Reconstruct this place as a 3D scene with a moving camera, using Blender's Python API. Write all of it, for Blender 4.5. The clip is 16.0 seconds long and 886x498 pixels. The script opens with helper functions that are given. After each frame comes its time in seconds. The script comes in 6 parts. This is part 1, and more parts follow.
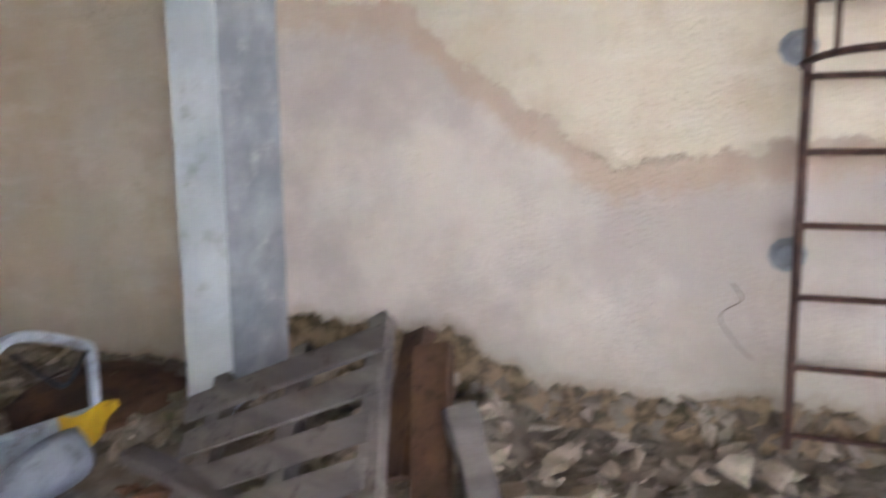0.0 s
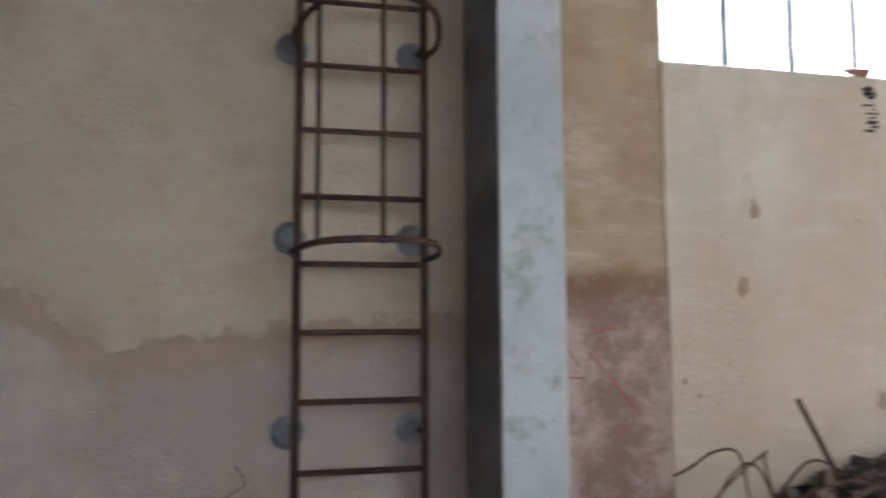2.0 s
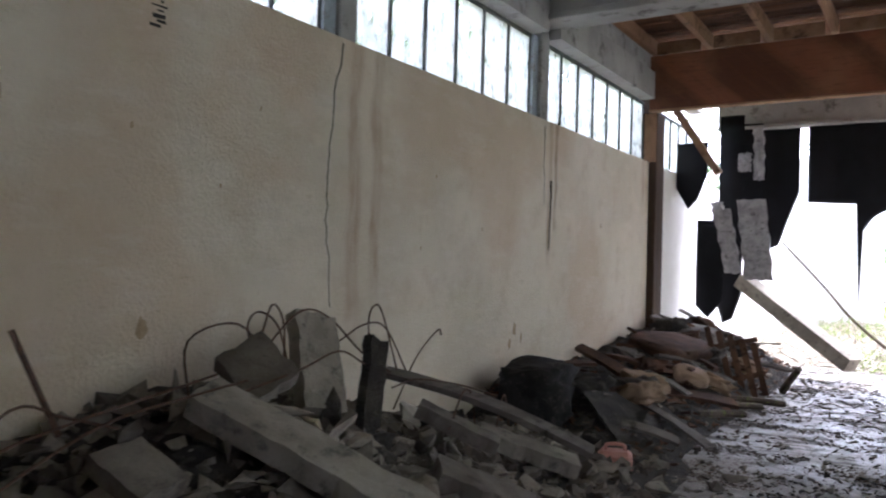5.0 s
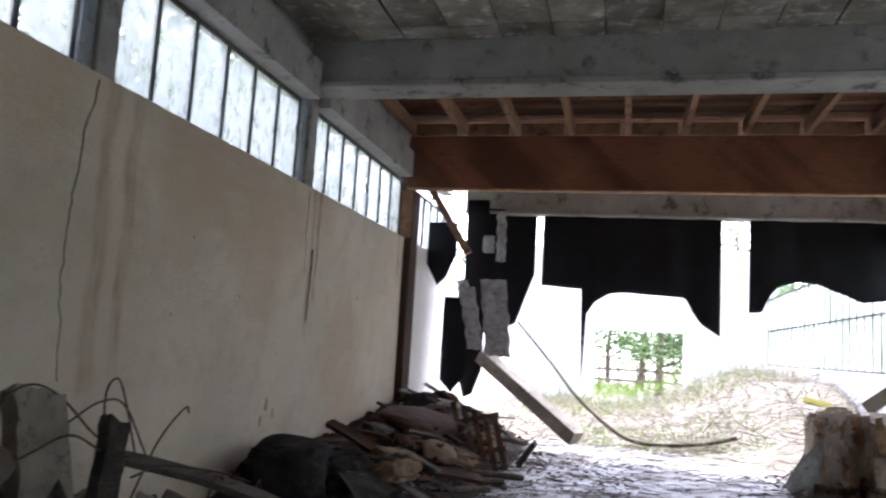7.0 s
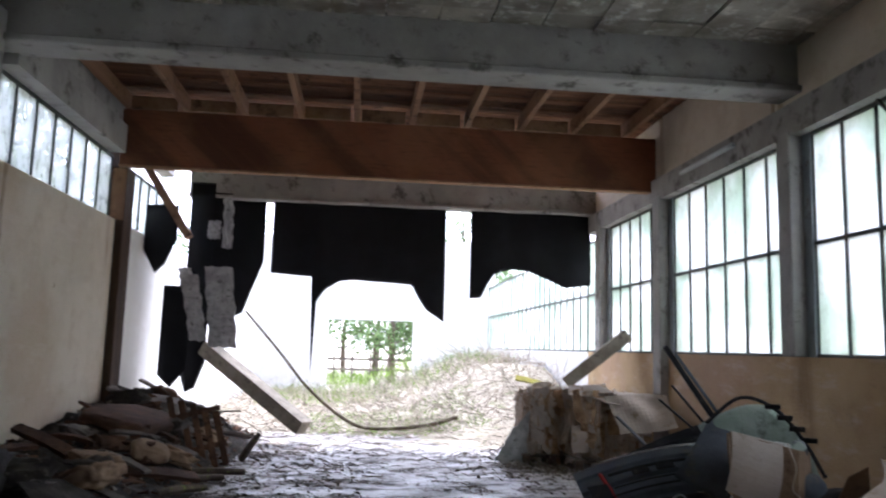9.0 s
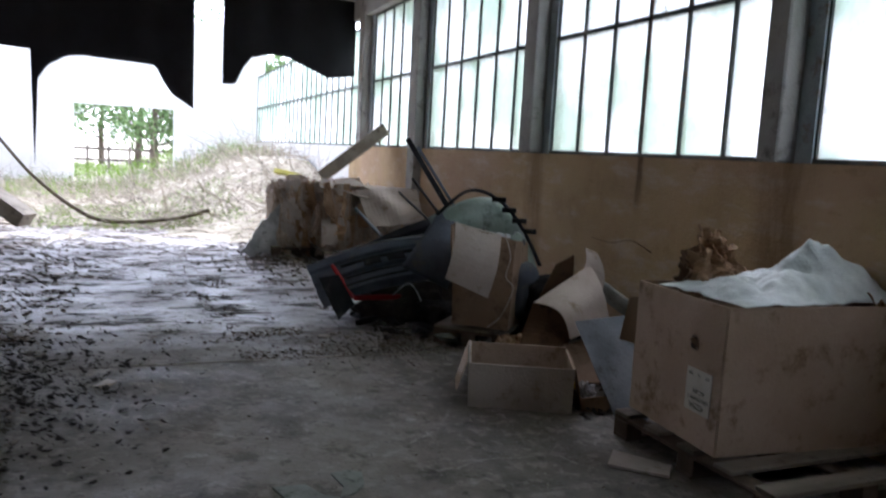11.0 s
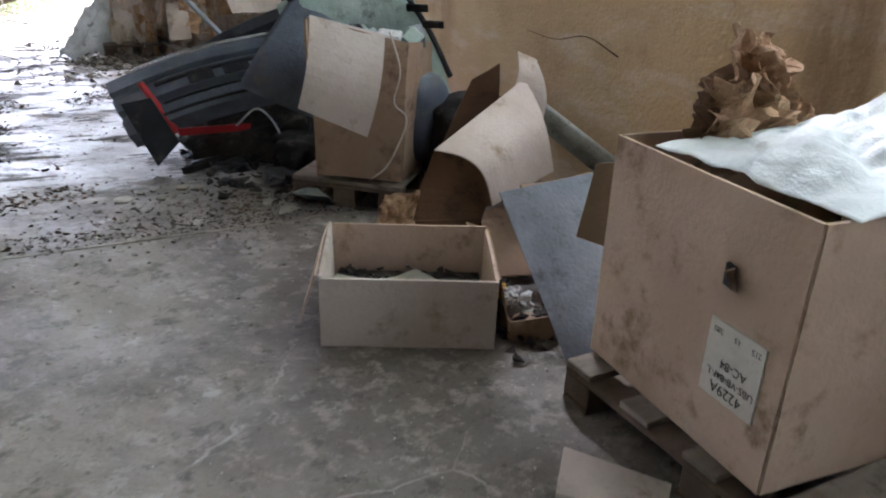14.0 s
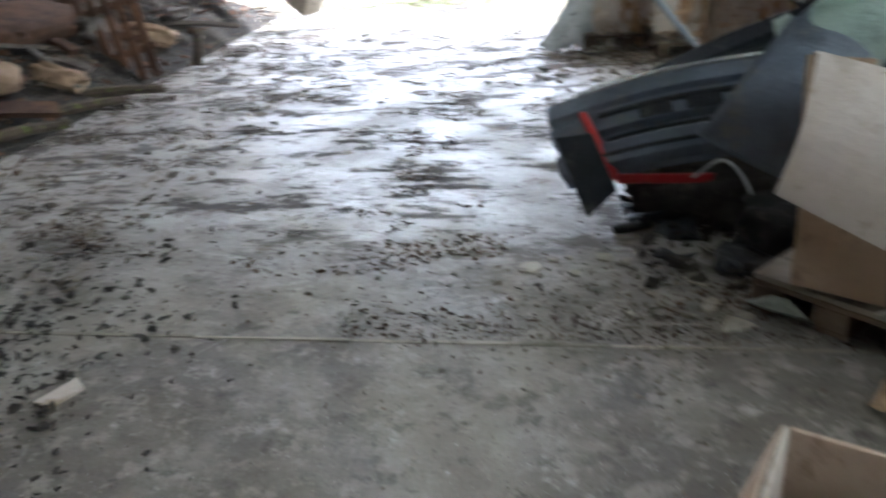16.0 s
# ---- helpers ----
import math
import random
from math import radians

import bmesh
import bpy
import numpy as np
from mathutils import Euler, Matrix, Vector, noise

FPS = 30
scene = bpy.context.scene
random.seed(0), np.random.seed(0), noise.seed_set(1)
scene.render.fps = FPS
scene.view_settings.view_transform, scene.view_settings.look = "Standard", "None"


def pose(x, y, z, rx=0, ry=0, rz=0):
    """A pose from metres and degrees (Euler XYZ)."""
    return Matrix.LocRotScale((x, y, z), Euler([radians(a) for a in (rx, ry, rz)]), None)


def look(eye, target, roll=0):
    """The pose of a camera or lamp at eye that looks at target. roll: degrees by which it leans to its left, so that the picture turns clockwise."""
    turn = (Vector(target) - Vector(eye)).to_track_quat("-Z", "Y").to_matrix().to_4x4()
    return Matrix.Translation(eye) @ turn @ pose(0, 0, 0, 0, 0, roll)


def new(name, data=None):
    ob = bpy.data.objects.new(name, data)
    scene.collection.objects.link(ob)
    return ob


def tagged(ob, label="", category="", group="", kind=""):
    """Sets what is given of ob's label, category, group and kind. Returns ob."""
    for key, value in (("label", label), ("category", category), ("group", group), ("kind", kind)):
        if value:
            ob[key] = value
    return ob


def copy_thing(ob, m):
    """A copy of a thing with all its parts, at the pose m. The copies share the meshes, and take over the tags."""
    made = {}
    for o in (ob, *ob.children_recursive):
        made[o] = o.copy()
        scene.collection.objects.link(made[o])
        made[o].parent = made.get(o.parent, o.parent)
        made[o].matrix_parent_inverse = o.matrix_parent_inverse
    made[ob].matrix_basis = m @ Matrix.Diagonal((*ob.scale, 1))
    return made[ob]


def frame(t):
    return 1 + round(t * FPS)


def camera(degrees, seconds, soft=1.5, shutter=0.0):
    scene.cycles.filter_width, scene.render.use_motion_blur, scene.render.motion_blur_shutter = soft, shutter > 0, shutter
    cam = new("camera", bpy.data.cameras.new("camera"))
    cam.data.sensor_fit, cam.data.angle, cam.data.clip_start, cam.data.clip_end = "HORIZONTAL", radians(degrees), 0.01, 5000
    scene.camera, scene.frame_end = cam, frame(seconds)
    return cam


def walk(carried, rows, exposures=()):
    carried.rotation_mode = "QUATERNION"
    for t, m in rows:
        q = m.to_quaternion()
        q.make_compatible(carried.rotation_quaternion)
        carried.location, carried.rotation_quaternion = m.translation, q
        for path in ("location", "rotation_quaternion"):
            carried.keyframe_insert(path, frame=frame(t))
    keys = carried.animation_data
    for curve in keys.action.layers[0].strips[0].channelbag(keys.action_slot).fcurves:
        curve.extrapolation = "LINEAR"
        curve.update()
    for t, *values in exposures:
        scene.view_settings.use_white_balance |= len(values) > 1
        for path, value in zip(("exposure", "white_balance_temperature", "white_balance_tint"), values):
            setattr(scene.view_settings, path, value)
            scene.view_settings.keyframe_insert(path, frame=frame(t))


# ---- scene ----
cam = camera(59.8, 16.0, soft=2.0, shutter=0.5)
PATH = [
    (0, (3.932, -0.252, 1.696), (2.086, -0.965, 1.408), -0.6),
    (0.5, (3.895, -0.259, 1.657), (1.924, -0.6, 1.619), -0.0),
    (1, (3.897, -0.228, 1.658), (1.904, -0.332, 1.785), 0.4),
    (1.5, (3.91, -0.198, 1.671), (1.92, -0.115, 1.846), 0.2),
    (2, (3.884, -0.156, 1.653), (1.946, 0.298, 1.846), -0.3),
    (2.5, (3.856, -0.082, 1.612), (2.018, 0.687, 1.791), 0.5),
    (3, (3.804, 0.04, 1.587), (2.053, 0.998, 1.721), 1.3),
    (3.5, (3.747, 0.244, 1.591), (2.104, 1.38, 1.701), 1.1),
    (4, (3.71, 0.419, 1.585), (2.255, 1.79, 1.647), 0.9),
    (4.5, (3.586, 0.638, 1.58), (2.315, 2.182, 1.622), 1.2),
    (5, (3.516, 0.816, 1.579), (2.443, 2.503, 1.616), 1.6),
    (5.2, (3.489, 0.88, 1.593), (2.438, 2.581, 1.636), 1.9),
    (7.3, (3.215, 0.992, 1.606), (2.829, 2.936, 1.873), 3.3),
    (7.5, (3.289, 1.027, 1.597), (2.944, 2.978, 1.872), 3.1),
    (8, (3.169, 1.027, 1.615), (3.05, 3.004, 1.892), 2.7),
    (8.2, (3.211, 1.1, 1.594), (3.173, 3.079, 1.876), 2.5),
    (10.3, (3.642, 1.266, 1.51), (4.173, 3.195, 1.515), 2.1),
    (10.5, (3.731, 1.329, 1.504), (4.326, 3.237, 1.44), 2.6),
    (11, (3.882, 1.48, 1.484), (4.634, 3.317, 1.241), 3.2),
    (11.5, (3.988, 1.781, 1.474), (4.765, 3.588, 1.113), 3.4),
    (12, (4.095, 2.019, 1.458), (4.921, 3.753, 0.9), 3.1),
    (12.5, (4.332, 2.351, 1.44), (5.157, 4.044, 0.767), 2.5),
    (13, (4.549, 2.613, 1.433), (5.369, 4.282, 0.697), 2.7),
    (13.5, (4.773, 2.942, 1.433), (5.626, 4.587, 0.682), 3.1),
    (14, (5.001, 3.234, 1.413), (5.87, 4.857, 0.629), 2.6),
    (14.5, (5.178, 3.482, 1.448), (6.003, 5.105, 0.619), 2.2),
    (15, (5.254, 3.797, 1.482), (5.746, 5.531, 0.615), 0.5),
    (15.5, (5.301, 4.102, 1.503), (5.484, 5.884, 0.614), -2.5),
    (16, (5.428, 4.435, 1.501), (5.124, 6.214, 0.638), -4.0),
]
walk(cam, [(t, look(eye, target, roll)) for t, eye, target, roll in PATH],
     ((0, 6.5, 5600, 30), (1.0, 6.05, 5650, 31), (1.5, 5.65, 5650, 31), (2, 4.95, 5650, 28), (2.5, 4.5, 5600, 28), (3.5, 4.2, 5550, 25), (4.2, 4.2, 5550, 24), (5, 3.55, 5600, 22), (8.2, 3.05, 5600, 24), (10.3, 2.75, 5500, 17), (12, 3.15, 5600, 24), (12.5, 4.35, 5750, 22), (13, 4.4, 5750, 22), (14, 4.4, 5600, 19), (16, 4.3, 5500, 13)))

# ---------- light ----------
world = bpy.data.worlds.new("overcast_sky")
scene.world = world
world.use_nodes = True
wn = world.node_tree.nodes
sky = wn.new("ShaderNodeTexSky")
sky.sky_type = "NISHITA"
sky.sun_disc = False
sky.sun_elevation, sky.sun_rotation = radians(55), radians(20)
sky.dust_density, sky.air_density, sky.ozone_density = 1.0, 1.0, 0.6
bright = wn.new("ShaderNodeHueSaturation")
bright.inputs["Saturation"].default_value = 0.2
world.node_tree.links.new(sky.outputs[0], bright.inputs["Color"])
world.node_tree.links.new(bright.outputs[0], wn["Background"].inputs[0])
wn["Background"].inputs[1].default_value = 0.15
sun_data = bpy.data.lights.new("sun", "SUN")
sun_data.energy, sun_data.angle, sun_data.color = 1.2, radians(20), (1.0, 0.97, 0.92)
sun = new("sun", sun_data)
sun.matrix_world = look((20, 60, 70), (4, 10, 0))

# ---------- mesh helpers ----------
V = Vector
R = random.Random(7)


def part(name, bm, material, parent=None, label="", smooth=False):
    """Links a bmesh as one mesh object, under parent where one is given."""
    me = bpy.data.meshes.new(name)
    bmesh.ops.recalc_face_normals(bm, faces=bm.faces)
    bm.to_mesh(me)
    bm.free()
    me.materials.append(material)
    if smooth:
        for p in me.polygons:
            p.use_smooth = True
    ob = new(name, me)
    if parent is not None:
        ob.parent = parent
    if label:
        ob["label"] = label
    return ob


def thing(name, m, label, category, group=""):
    ob = new(name)
    ob.matrix_world = m
    return tagged(ob, label, category, group)


def box(bm, x0, x1, y0, y1, z0, z1, m=None, bevel=0.0, jitter=0.0):
    c = Matrix.Translation(((x0 + x1) / 2, (y0 + y1) / 2, (z0 + z1) / 2)) @ Matrix.Diagonal((x1 - x0, y1 - y0, z1 - z0, 1))
    r = bmesh.ops.create_cube(bm, size=1.0, matrix=c)
    vs = r["verts"]
    if bevel:
        es = list({e for v in vs for e in v.link_edges})
        r = bmesh.ops.bevel(bm, geom=es, offset=bevel, segments=1, affect="EDGES")
        vs = list({v for f in r["faces"] for v in f.verts})
    for v in vs:
        if jitter:
            v.co += V((R.uniform(-1, 1), R.uniform(-1, 1), R.uniform(-1, 1))) * jitter
        if m is not None:
            v.co = m @ v.co
    return vs


def boxes(*args, **kw):
    bm = bmesh.new()
    for a in args:
        box(bm, *a, **kw)
    return bm


def tube(bm, pts, r0, r1=None, sides=6):
    """A round bar along a bent line."""
    pts = [V(p) for p in pts]
    r1 = r0 if r1 is None else r1
    rings = []
    for i, p in enumerate(pts):
        d = (pts[min(i + 1, len(pts) - 1)] - pts[max(i - 1, 0)]).normalized()
        a = d.orthogonal().normalized() if i == 0 else (a - d * a.dot(d)).normalized()
        b = d.cross(a)
        r = r0 + (r1 - r0) * i / max(1, len(pts) - 1)
        rings.append([bm.verts.new(p + (a * math.cos(k * math.tau / sides) + b * math.sin(k * math.tau / sides)) * r) for k in range(sides)])
    for q, s in zip(rings, rings[1:]):
        for k in range(sides):
            bm.faces.new((q[k], q[(k + 1) % sides], s[(k + 1) % sides], s[k]))
    bm.faces.new(rings[0][::-1])
    bm.faces.new(rings[-1])


def bend(pts, n=6):
    """A smooth line through the points (Catmull-Rom)."""
    p = [V(q) for q in pts]
    p = [2 * p[0] - p[1]] + p + [2 * p[-1] - p[-2]]
    out = []
    for i in range(1, len(p) - 2):
        for k in range(n):
            t = k / n
            out.append(0.5 * (2 * p[i] + (p[i + 1] - p[i - 1]) * t + (2 * p[i - 1] - 5 * p[i] + 4 * p[i + 1] - p[i + 2]) * t * t
                              + (3 * p[i] - p[i - 1] - 3 * p[i + 1] + p[i + 2]) * t ** 3))
    return out + [p[-2]]


def shell(bm, fn, nu, nv, thick):
    """A sheet fn(u, v) of some thickness."""
    g = [[V(fn(i / nu, j / nv)) for j in range(nv + 1)] for i in range(nu + 1)]
    top, low = [], []
    for i in range(nu + 1):
        tr, lr = [], []
        for j in range(nv + 1):
            du = g[min(i + 1, nu)][j] - g[max(i - 1, 0)][j]
            dv = g[i][min(j + 1, nv)] - g[i][max(j - 1, 0)]
            n = du.cross(dv)
            n = n.normalized() if n.length > 1e-9 else V((0, 0, 1))
            tr.append(bm.verts.new(g[i][j] + n * thick / 2))
            lr.append(bm.verts.new(g[i][j] - n * thick / 2))
        top.append(tr), low.append(lr)
    for i in range(nu):
        for j in range(nv):
            bm.faces.new((top[i][j], top[i + 1][j], top[i + 1][j + 1], top[i][j + 1]))
            bm.faces.new((low[i][j + 1], low[i + 1][j + 1], low[i + 1][j], low[i][j]))
    for i in range(nu):
        for j in (0, nv):
            bm.faces.new((top[i][j], top[i + 1][j], low[i + 1][j], low[i][j]))
    for j in range(nv):
        for i in (0, nu):
            bm.faces.new((top[i][j], top[i][j + 1], low[i][j + 1], low[i][j]))


def quad(a, b, c, d, amp=0.0, freq=3.0, seed=0.0):
    """A wavy patch between four corners, for shell()."""
    a, b, c, d = V(a), V(b), V(c), V(d)
    n = (b - a).cross(d - a).normalized()

    def fn(u, v):
        p = (a * (1 - u) + b * u) * (1 - v) + (d * (1 - u) + c * u) * v
        return p + n * amp * noise.noise(V((p.x * freq + seed, p.y * freq, p.z * freq)))
    return fn


def chunk(bm, c, s, seed=None, flat=1.0, m=None):
    """One broken lump of rubble."""
    q = random.Random(seed) if seed is not None else R
    rot = Euler((q.uniform(0, 6), q.uniform(0, 6), q.uniform(0, 6))).to_matrix()
    vs = [bm.verts.new(V(c) + V((1, 1, flat)) * 1.0 * (rot @ V((q.uniform(-1, 1) * s, q.uniform(-1, 1) * s * 0.8, q.uniform(-1, 1) * s * 0.6)))) for _ in range(9)]
    r = bmesh.ops.convex_hull(bm, input=vs)
    bmesh.ops.delete(bm, geom=[v for v in r["geom_interior"] if isinstance(v, bmesh.types.BMVert)], context="VERTS")


def hull_data(q, s, flat=1.0):
    """Points and faces of one lump, for large heaps."""
    bm = bmesh.new()
    rot = Euler((q.uniform(-0.5, 0.5), q.uniform(-0.5, 0.5), q.uniform(0, 6))).to_matrix()
    vs = [bm.verts.new(rot @ V((q.uniform(-1, 1) * s, q.uniform(-1, 1) * s * 0.75, q.uniform(-1, 1) * s * 0.55 * flat))) for _ in range(8)]
    r = bmesh.ops.convex_hull(bm, input=vs)
    bmesh.ops.delete(bm, geom=[v for v in r["geom_interior"] if isinstance(v, bmesh.types.BMVert)], context="VERTS")
    bm.verts.index_update()
    d = [v.co.copy() for v in bm.verts], [[v.index for v in f.verts] for f in bm.faces]
    bm.free()
    return d


def scatter(name, spots, material, label, category, flat=1.0, seed=3):
    """Many small lumps in one mesh. spots: place and size."""
    q = random.Random(seed)
    kinds = [hull_data(q, 1.0, flat) for _ in range(24)]
    vs, fs = [], []
    for p, s in spots:
        v, f = q.choice(kinds)
        a = q.uniform(0, math.tau)
        ca, sa, n = math.cos(a), math.sin(a), len(vs)
        vs += [(p[0] + s * (w.x * ca - w.y * sa), p[1] + s * (w.x * sa + w.y * ca), p[2] + s * w.z) for w in v]
        fs += [[n + k for k in face] for face in f]
    me = bpy.data.meshes.new(name)
    me.from_pydata(vs, [], fs)
    me.materials.append(material)
    return tagged(new(name, me), label, category, kind="stuff")


# ---------- materials ----------
def rgb(h):
    c = [int(h[i:i + 2], 16) / 255 for i in (0, 2, 4)]
    return (*[x / 12.92 if x <= 0.04045 else ((x + 0.055) / 1.055) ** 2.4 for x in c], 1)


class Nodes:
    def __init__(self, name):
        self.mat = bpy.data.materials.new(name)
        self.mat.use_nodes = True
        self.t = self.mat.node_tree
        self.bsdf = self.t.nodes["Principled BSDF"]
        self.geo = self.t.nodes.new("ShaderNodeNewGeometry").outputs["Position"]

    def node(self, kind, **ins):
        n = self.t.nodes.new(kind)
        for k, v in ins.items():
            s = n.inputs[int(k[1:])] if k[0] == "i" and k[1:].isdigit() else n.inputs[k]
            self.put(v, s)
        return n

    def put(self, v, socket):
        if isinstance(v, bpy.types.NodeSocket):
            self.t.links.new(v, socket)
        else:
            socket.default_value = v

    def noise(self, scale, detail=6, rough=0.6, vec=None, stretch=None):
        vec = self.geo if vec is None else vec
        if stretch:
            vec = self.node("ShaderNodeVectorMath", i0=vec, i1=stretch)
            vec.operation = "MULTIPLY"
            vec = vec.outputs[0]
        return self.node("ShaderNodeTexNoise", Vector=vec, Scale=scale, Detail=detail, Roughness=rough).outputs["Fac"]

    def ramp(self, fac, a, b, lo=0.0, hi=1.0):
        n = self.node("ShaderNodeMapRange", i0=fac, i1=a, i2=b, i3=lo, i4=hi)
        n.interpolation_type = "SMOOTHSTEP"
        return n.outputs[0]

    def math(self, op, a, b=0.0):
        n = self.node("ShaderNodeMath", i0=a, i1=b)
        n.operation = op
        return n.outputs[0]

    def mix(self, fac, a, b):
        n = self.t.nodes.new("ShaderNodeMix")
        n.data_type = "RGBA"
        self.put(fac, n.inputs[0]), self.put(a, n.inputs[6]), self.put(b, n.inputs[7])
        return n.outputs[2]

    def xyz(self):
        return self.node("ShaderNodeSeparateXYZ", i0=self.geo).outputs

    def done(self, color, rough=0.85, bump=None, depth=0.01, metal=0.0, spec=0.3):
        self.put(color, self.bsdf.inputs["Base Color"])
        self.put(rough, self.bsdf.inputs["Roughness"])
        self.put(metal, self.bsdf.inputs["Metallic"])
        self.put(spec, self.bsdf.inputs["Specular IOR Level"])
        if bump is not None:
            b = self.node("ShaderNodeBump", Height=bump, Distance=depth, Strength=0.8)
            self.t.links.new(b.outputs[0], self.bsdf.inputs["Normal"])
        return self.mat


def plain(name, a, b, scale=4.0, rough=0.8, depth=0.006, metal=0.0, dirt=None, fine=60.0, vary=0.0, stretch=None, spec=0.3):
    """Two tones in patches, a fine grain, and dirt where given."""
    n = Nodes(name)
    c = n.mix(n.ramp(n.noise(scale, stretch=stretch), 0.35, 0.65), rgb(a), rgb(b))
    g = n.noise(fine, 3, stretch=stretch)
    c = n.mix(n.ramp(g, 0.3, 0.8, 0.0, 0.35), c, rgb(a))
    if dirt:
        c = n.mix(n.ramp(n.noise(scale * 2.3, 8, 0.7), 0.52, 0.7), c, rgb(dirt))
    if vary:
        o = n.t.nodes.new("ShaderNodeNewGeometry").outputs["Random Per Island"]
        h = n.node("ShaderNodeHueSaturation", Color=c, Value=n.ramp(o, 0, 1, 1 - vary, 1 + vary))
        c = h.outputs[0]
    return n.done(c, rough, n.math("ADD", g, n.noise(scale * 3)), depth, metal, spec)


def plaster(name, light, dark, grey, streaks=(), warm="c0a188"):
    n = Nodes(name)
    big, mid, fine = n.noise(0.7, 5, 0.6), n.noise(2.6, 8, 0.65), n.noise(45, 4)
    c = n.mix(n.ramp(big, 0.38, 0.62), rgb(light), rgb(grey))
    c = n.mix(n.ramp(mid, 0.46, 0.7, 0, 0.5), c, rgb(dark))
    c = n.mix(n.ramp(n.noise(1.7, 7, 0.7, stretch=(1, 0.6, 1.5)), 0.55, 0.62, 0, 0.5), c, rgb(light))
    x, y, z = n.xyz()
    c = n.mix(n.ramp(n.noise(0.5, 4, 0.55), 0.48, 0.62, 0, 0.55), c, rgb(warm))
    c = n.mix(n.ramp(n.noise(3.4, 8, 0.72, stretch=(1, 0.5, 1.8)), 0.5, 0.68, 0, 0.3), c, rgb("ded5c8"))
    c = n.mix(n.ramp(n.noise(5.2, 9, 0.78, stretch=(1, 0.7, 1.6)), 0.6, 0.66, 0, 0.45), c, rgb(dark))
    for y0, w, z0, col in streaks:
        wob = n.math("ADD", y, n.math("MULTIPLY", n.math("SUBTRACT", n.noise(1.6, 3), 0.5), 0.16))
        f = n.ramp(n.math("ABSOLUTE", n.math("SUBTRACT", wob, y0)), w * 0.2, w, 0.85, 0.0)
        f = n.math("MULTIPLY", f, n.ramp(n.noise(3.0, 5, stretch=(1, 2, 0.5)), 0.35, 0.65, 0.35, 1.0))
        f = n.math("MULTIPLY", f, n.ramp(n.math("ADD", z, n.math("MULTIPLY", mid, 0.5)), z0, z0 + 0.5))
        c = n.mix(f, c, rgb(col))
    c = n.mix(n.ramp(n.noise(9, 6, 0.75), 0.66, 0.72, 0, 0.55), c, rgb(dark))
    return n, c, n.math("ADD", n.math("MULTIPLY", mid, 2.0), fine)


def plaster_plain(name, *a, **k):
    n, c, b = plaster(name, *a, **k)
    return n.done(c, 0.9, b, 0.012)


def ladder_plaster():
    """Ochre limewash with a grey patch of render below a stepped edge."""
    n, c, b = plaster("limewash_ladder_bay", "d3c5ae", "b5a082", "c4b9a2", warm="c6b08e")
    x, y, z = n.xyz()
    edge = n.node("ShaderNodeFloatCurve", i0=1.0, i1=n.ramp(y, -2.75, 0.9, 0.0, 1.0))
    n.t.links.new(n.node("ShaderNodeMapRange", i0=y, i1=-2.75, i2=0.9).outputs[0], edge.inputs[1])
    cv = edge.mapping.curves[0]
    cv.points[0].location, cv.points[1].location = (0, 0.80), (1, 0.55)
    for p in ((0.21, 0.77), (0.315, 0.66), (0.52, 0.49), (0.72, 0.53)):
        cv.points.new(*p)
    for p in cv.points:
        p.handle_type = "VECTOR"
    edge.mapping.update()
    top = n.math("MULTIPLY", edge.outputs[0], 3.1)
    wob = n.math("MULTIPLY", n.math("SUBTRACT", n.noise(4, 8, 0.75), 0.5), 0.42)
    d = n.math("SUBTRACT", n.math("ADD", z, wob), top)
    grey = n.mix(n.ramp(n.noise(1.1), 0.4, 0.62), rgb("b8aca0"), rgb("d0c4b6"))
    band = n.ramp(n.math("ABSOLUTE", n.math("ADD", d, 0.06)), 0.03, 0.16, 0.6, 0)
    bay = n.ramp(y, -3.0, -2.9)
    c = n.mix(n.math("MULTIPLY", bay, n.ramp(d, -0.015, 0.015, 1, 0)), c, grey)
    c = n.mix(n.math("MULTIPLY", n.math("MULTIPLY", bay, band), n.ramp(d, -0.01, 0.02, 1, 0)), c, rgb("b79c80"))
    low = n.ramp(n.math("ADD", z, n.math("MULTIPLY", n.noise(3), 0.7)), 0.6, 1.25, 0.6, 0)
    c = n.mix(low, c, rgb("9a917f"))
    h = n.math("ADD", b, n.ramp(d, -0.02, 0.02, 0, 0.5))
    foot = n.node("ShaderNodeMapRange", i0=y, i1=-1.75, i2=-1.25, i3=0.62, i4=0.36).outputs[0]
    e = n.math("SUBTRACT", n.math("ADD", z, n.math("MULTIPLY", n.math("SUBTRACT", n.noise(3.2, 8, 0.7), 0.5), 0.4)), n.math("MULTIPLY", foot, n.ramp(y, -3.3, -2.9, 0.4, 1.0)))
    bare = n.ramp(e, -0.012, 0.012, 1, 0)
    masonry = n.mix(n.ramp(n.noise(7, 6, 0.7), 0.4, 0.62), rgb("8c765c"), rgb("4a4230"))
    c = n.mix(n.ramp(n.math("ABSOLUTE", e), 0.01, 0.1, 0.45, 0), c, rgb("8f7c62"))
    c = n.mix(bare, c, masonry)
    h = n.math("SUBTRACT", h, n.math("MULTIPLY", bare, 2.5))
    return n.done(c, 0.92, h, 0.016)


